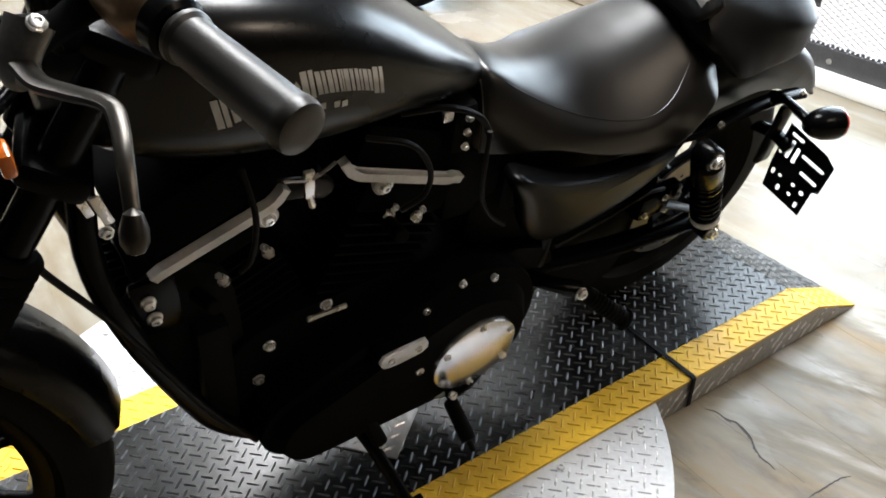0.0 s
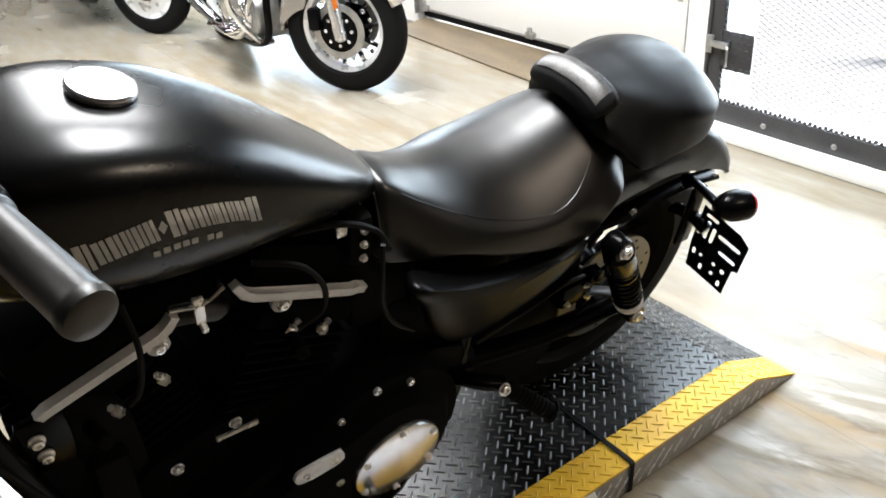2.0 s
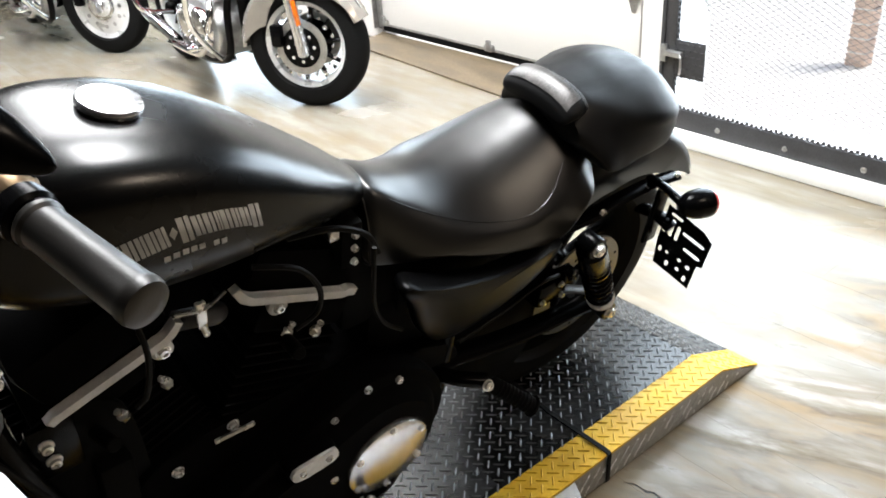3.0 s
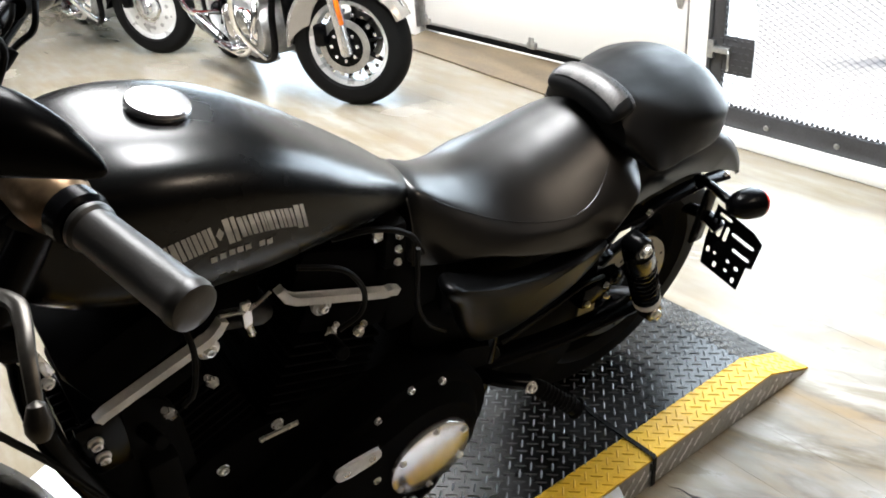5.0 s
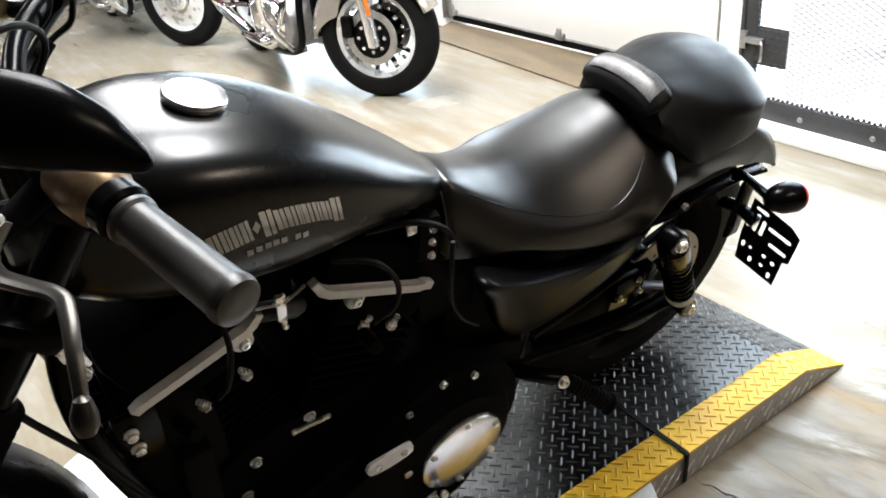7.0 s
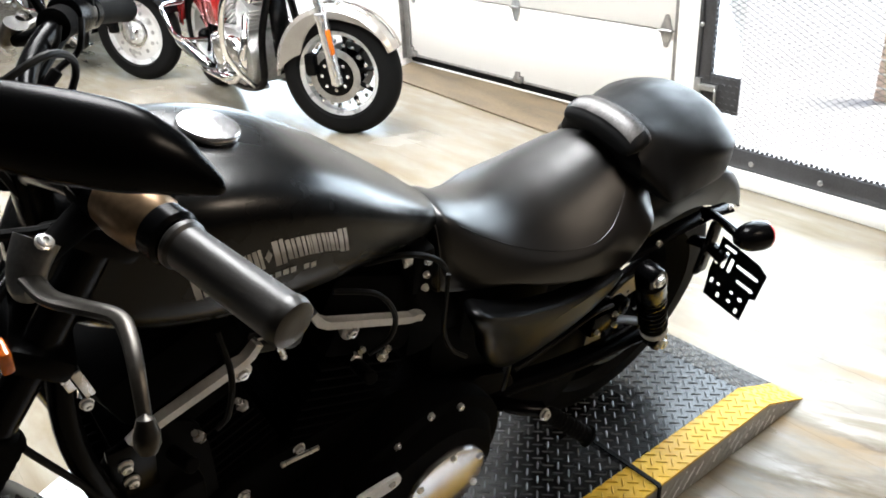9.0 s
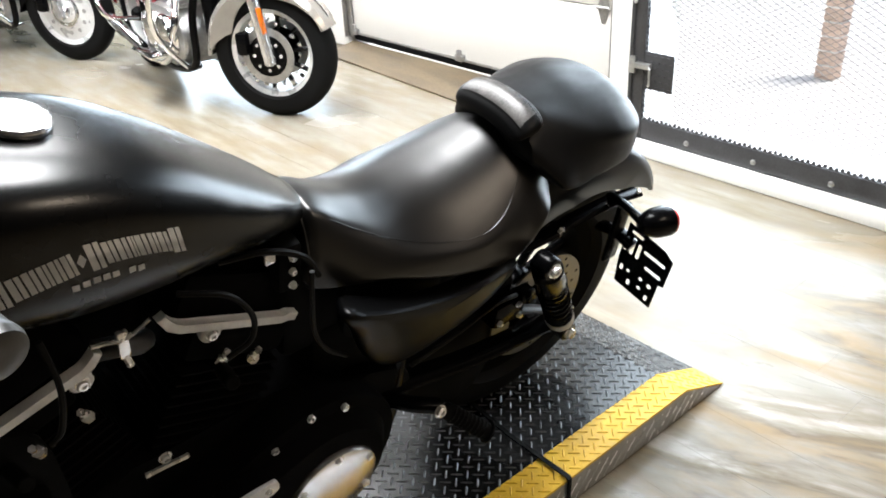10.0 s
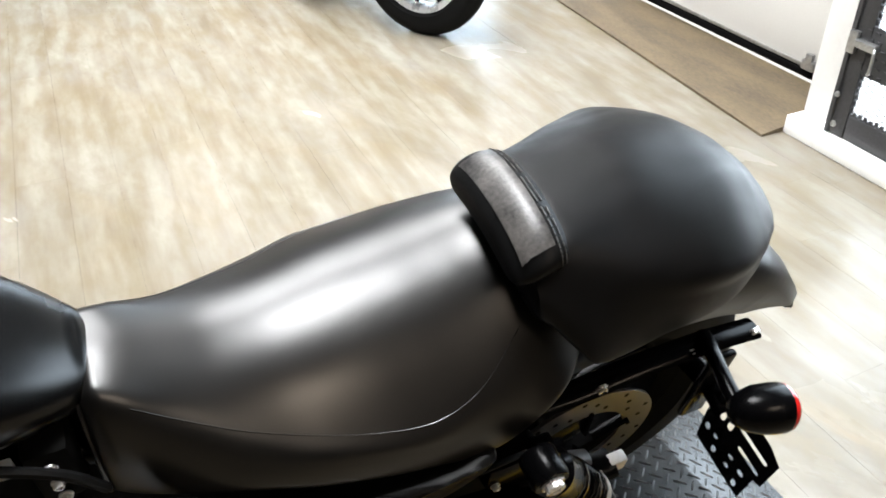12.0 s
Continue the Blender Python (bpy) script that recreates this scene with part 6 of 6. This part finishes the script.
    fpart("nacelle", lathe([(0.02, -0.16), (0.075, -0.10), (0.105, -0.02), (0.108, 0.04), (0.10, 0.05)], along((0.54, 0, 0.93), (0.66, 0, 0.92)), 32), CHROME, b)
    fpart("headlamp_lens", lathe([(0.1, 0.045), (0.07, 0.06), (0.01, 0.066)], along((0.54, 0, 0.93), (0.66, 0, 0.92)), 32), CHROME, b)
    fpart("handlebar", tube([(0.22, -0.40, 1.08), (0.34, -0.34, 1.10), (0.46, -0.12, 1.06), (0.46, 0.12, 1.06), (0.34, 0.34, 1.10), (0.22, 0.40, 1.08)], 0.0135, 12, 6), CHROME, b)
    if shield:
        ws = bmesh.new()
        add_loft(ws, [[Vector((0.56 - 0.12 * k, y, 1.0 + 0.38 * k - 0.12 * y * y * k)) for y in np.linspace(-0.24, 0.24, 9)] + [Vector((0.553 - 0.12 * k, y, 1.0 + 0.38 * k - 0.12 * y * y * k)) for y in np.linspace(0.24, -0.24, 9)] for k in (0, 0.5, 1)])
        fpart("windshield", ws, glass, b)
    tk = Pod([(-0.12, 0.07), (0.0, 0.13), (0.16, 0.165), (0.32, 0.15), (0.40, 0.09)], [(-0.12, 0.80), (0.0, 0.87), (0.16, 0.92), (0.32, 0.92), (0.40, 0.86)], [(-0.12, 0.76), (0.16, 0.80), (0.40, 0.80)], [(-0.12, 0.72), (0.16, 0.70), (0.40, 0.74)], 2.2, 2.6)
    part("fuel_tank", tk.mesh(-0.12, 0.40, 24, 32), body_paint, b, "glossy painted fuel tank")
    se = Pod([(-0.92, 0.10), (-0.7, 0.15), (-0.5, 0.15), (-0.3, 0.17), (-0.12, 0.09)], [(-0.92, 0.80), (-0.7, 0.83), (-0.5, 0.78), (-0.3, 0.71), (-0.12, 0.77)], [(-0.92, 0.74), (-0.5, 0.70), (-0.12, 0.70)], [(-0.92, 0.69), (-0.5, 0.63), (-0.12, 0.66)], 2.4, 3)
    part("seat", se.mesh(-0.92, -0.12, 26, 32), LEATHER, b, "black touring saddle")
    rb = bmesh.new()
    rings = []
    for i in range(19):
        a = radians(10 + 150 * i / 18)
        c_, s_ = math.cos(a), math.sin(a)
        sec = [(-0.11, 0.24), (-0.11, 0.33), (0, 0.362), (0.11, 0.33), (0.11, 0.24), (0.1, 0.24), (0.1, 0.325), (0, 0.355), (-0.1, 0.325), (-0.1, 0.24)]
        rings.append([RA + Vector((-r * c_, y, r * s_)) for y, r in sec])
    add_loft(rb, rings)
    part("rear_fender", rb, body_paint, b)
    for sgn in (-1, 1):
        part("side_panel", add_box(bmesh.new(), (-0.22, sgn * 0.14, 0.56), (0.26, 0.05, 0.20), 0.022), body_paint, b, "painted side panel")
        part("crash_bar", tube([(0.36, sgn * 0.06, 0.74), (0.40, sgn * 0.24, 0.72), (0.385, sgn * 0.30, 0.62), (0.33, sgn * 0.29, 0.40), (0.25, sgn * 0.14, 0.20), (0.24, sgn * 0.06, 0.18)], 0.0165, 14, 6), CHROME, b, "chrome engine guard bar")
        part("rear_guard_bar", tube([(-0.36, sgn * 0.16, 0.36), (-0.34, sgn * 0.33, 0.40), (-0.38, sgn * 0.36, 0.50), (-0.5, sgn * 0.34, 0.56), (-0.56, sgn * 0.2, 0.56)], 0.013, 12, 6), CHROME, b)
        part("floorboard", add_box(bmesh.new(), (0.12, sgn * 0.27, 0.275), (0.30, 0.11, 0.022), 0.008), CHROME, b)
        part("exhaust_pipe", tube([(0.18, sgn * 0.1, 0.55), (0.25, sgn * 0.16, 0.42), (0.16, sgn * 0.19, 0.24), (0.0, sgn * 0.2, 0.195), (-0.2, sgn * 0.205, 0.212)], 0.021, 14, 6), CHROME, b, "chrome exhaust pipe")
        part("silencer", lathe([(0.022, 0), (0.034, 0.06), (0.037, 0.5), (0.03, 0.58)], along((-0.16, sgn * 0.205, 0.205), (-0.8, sgn * 0.215, 0.33)), 22), CHROME, b, "chrome silencer")
    eng = part("crankcase", prism(rounded_pair((-0.1, 0.33), 0.15, (0.14, 0.33), 0.15), -0.15, 0.15, 0.03), GALV, b, "grey metal engine case")
    for sgn in (-1, 1):
        for cx, cz, r in ((0.13, 0.34, 0.115), (-0.09, 0.35, 0.10)):
            part("engine_cover", lathe([(r, 0.15), (r, 0.185), (r * 0.9, 0.20), (r * 0.45, 0.21), (0.01, 0.211)], Matrix.Translation((cx, 0, cz)) @ (SIDE if sgn < 0 else SIDE.inverted()), 36), CHROME, eng, "chrome round engine cover")
    for tl in (-24, 24):
        m2 = Matrix.Translation((0.03, 0, 0.30)) @ Matrix.Rotation(radians(tl), 4, "Y")
        cy = part("cylinder", lathe([(0.065, 0.1), (0.065, 0.4)], m2, 24), GALV, b)
        for k in range(9):
            part("fin", add_box(bmesh.new(), (0, 0, 0.17 + k * 0.022), (0.17, 0.21, 0.006), 0.0, m2), ALU, cy, smooth=False)
        part("head_cover", add_box(bmesh.new(), (0, 0, 0.415), (0.17, 0.22, 0.085), 0.03, m2), CHROME, b, "chrome head cover")
    part("radiator", add_box(bmesh.new(), (0.385, 0, 0.50), (0.035, 0.10, 0.30), 0.012), GLOSS, b)
    part("frame_cradle", tube([(0.46, 0, 0.88), (0.38, 0.1, 0.5), (0.30, 0.12, 0.20), (-0.3, 0.12, 0.17), (-0.42, 0.1, 0.5)], 0.02, 12, 6), GLOSS, b)
    part("frame_cradle", tube([(0.46, 0, 0.88), (0.38, -0.1, 0.5), (0.30, -0.12, 0.20), (-0.3, -0.12, 0.17), (-0.42, -0.1, 0.5)], 0.02, 12, 6), GLOSS, b)
    return b


cruiser("cruiser_motorcycle", pose(0.880, 3.510, 0.0, 0, 0, -94.2), "chrome touring cruiser with silver front fender and red tank", REDPAINT, SILVERPAINT, False, 38, True, -0.72)
cruiser("cruiser_motorcycle", pose(0.55, 5.54, 0.0, 0, 0, -92), "chrome cruiser with polished solid disc front wheel", REDPAINT, GLOSS, True, 34, False)
cruiser("cruiser_motorcycle", pose(0.70, 7.55, 0.0, 0, 0, -96), "dark cruiser with chrome engine, parked further back", GLOSS, GLOSS, False, 20, False)

# ---- floor planks, last ----
PW, PL = 0.152, 0.915
plank_mesh = bpy.data.meshes.new("plank")
pb = bmesh.new()
add_box(pb, (0, 0, -0.002), (PW - 0.0004, PL - 0.0004, 0.004))
pb.to_mesh(plank_mesh)
pb.free()
plank_mesh.materials.append(VINYL)
rest_v, rest_f = [], []
rng = random.Random(5)
for i in range(-29, 12):
    x = -0.05 + i * PW
    shift = rng.uniform(0, PL)
    for j in range(-5, 12):
        y = j * PL + shift - 0.3
        if x + PW / 2 > 1.73 or x - PW / 2 < -4.499 or not -4.4 < y < 10.4:
            continue
        if -1.4 < x and -1.6 < y < 6.2:
            p = new("plank", plank_mesh)
            p.location = (x, y, 0)
            p.parent = floor
        else:
            k = len(rest_v)
            for dz in (-0.004, 0.0):
                rest_v += [(x + a * (PW / 2 - 0.0003), min(9.998, max(-3.998, y + b * (PL / 2 - 0.0003))), dz) for a, b in ((-1, -1), (1, -1), (1, 1), (-1, 1))]
            rest_f += [(k + 4, k + 5, k + 6, k + 7), (k, k + 1, k + 5, k + 4), (k + 1, k + 2, k + 6, k + 5), (k + 2, k + 3, k + 7, k + 6), (k + 3, k, k + 4, k + 7)]
rm = bpy.data.meshes.new("plank_field")
rm.from_pydata(rest_v, [], rest_f)
rm.materials.append(VINYL)
rest = new("plank_field", rm)
rest.parent = floor
tagged(rest, kind="stuff")
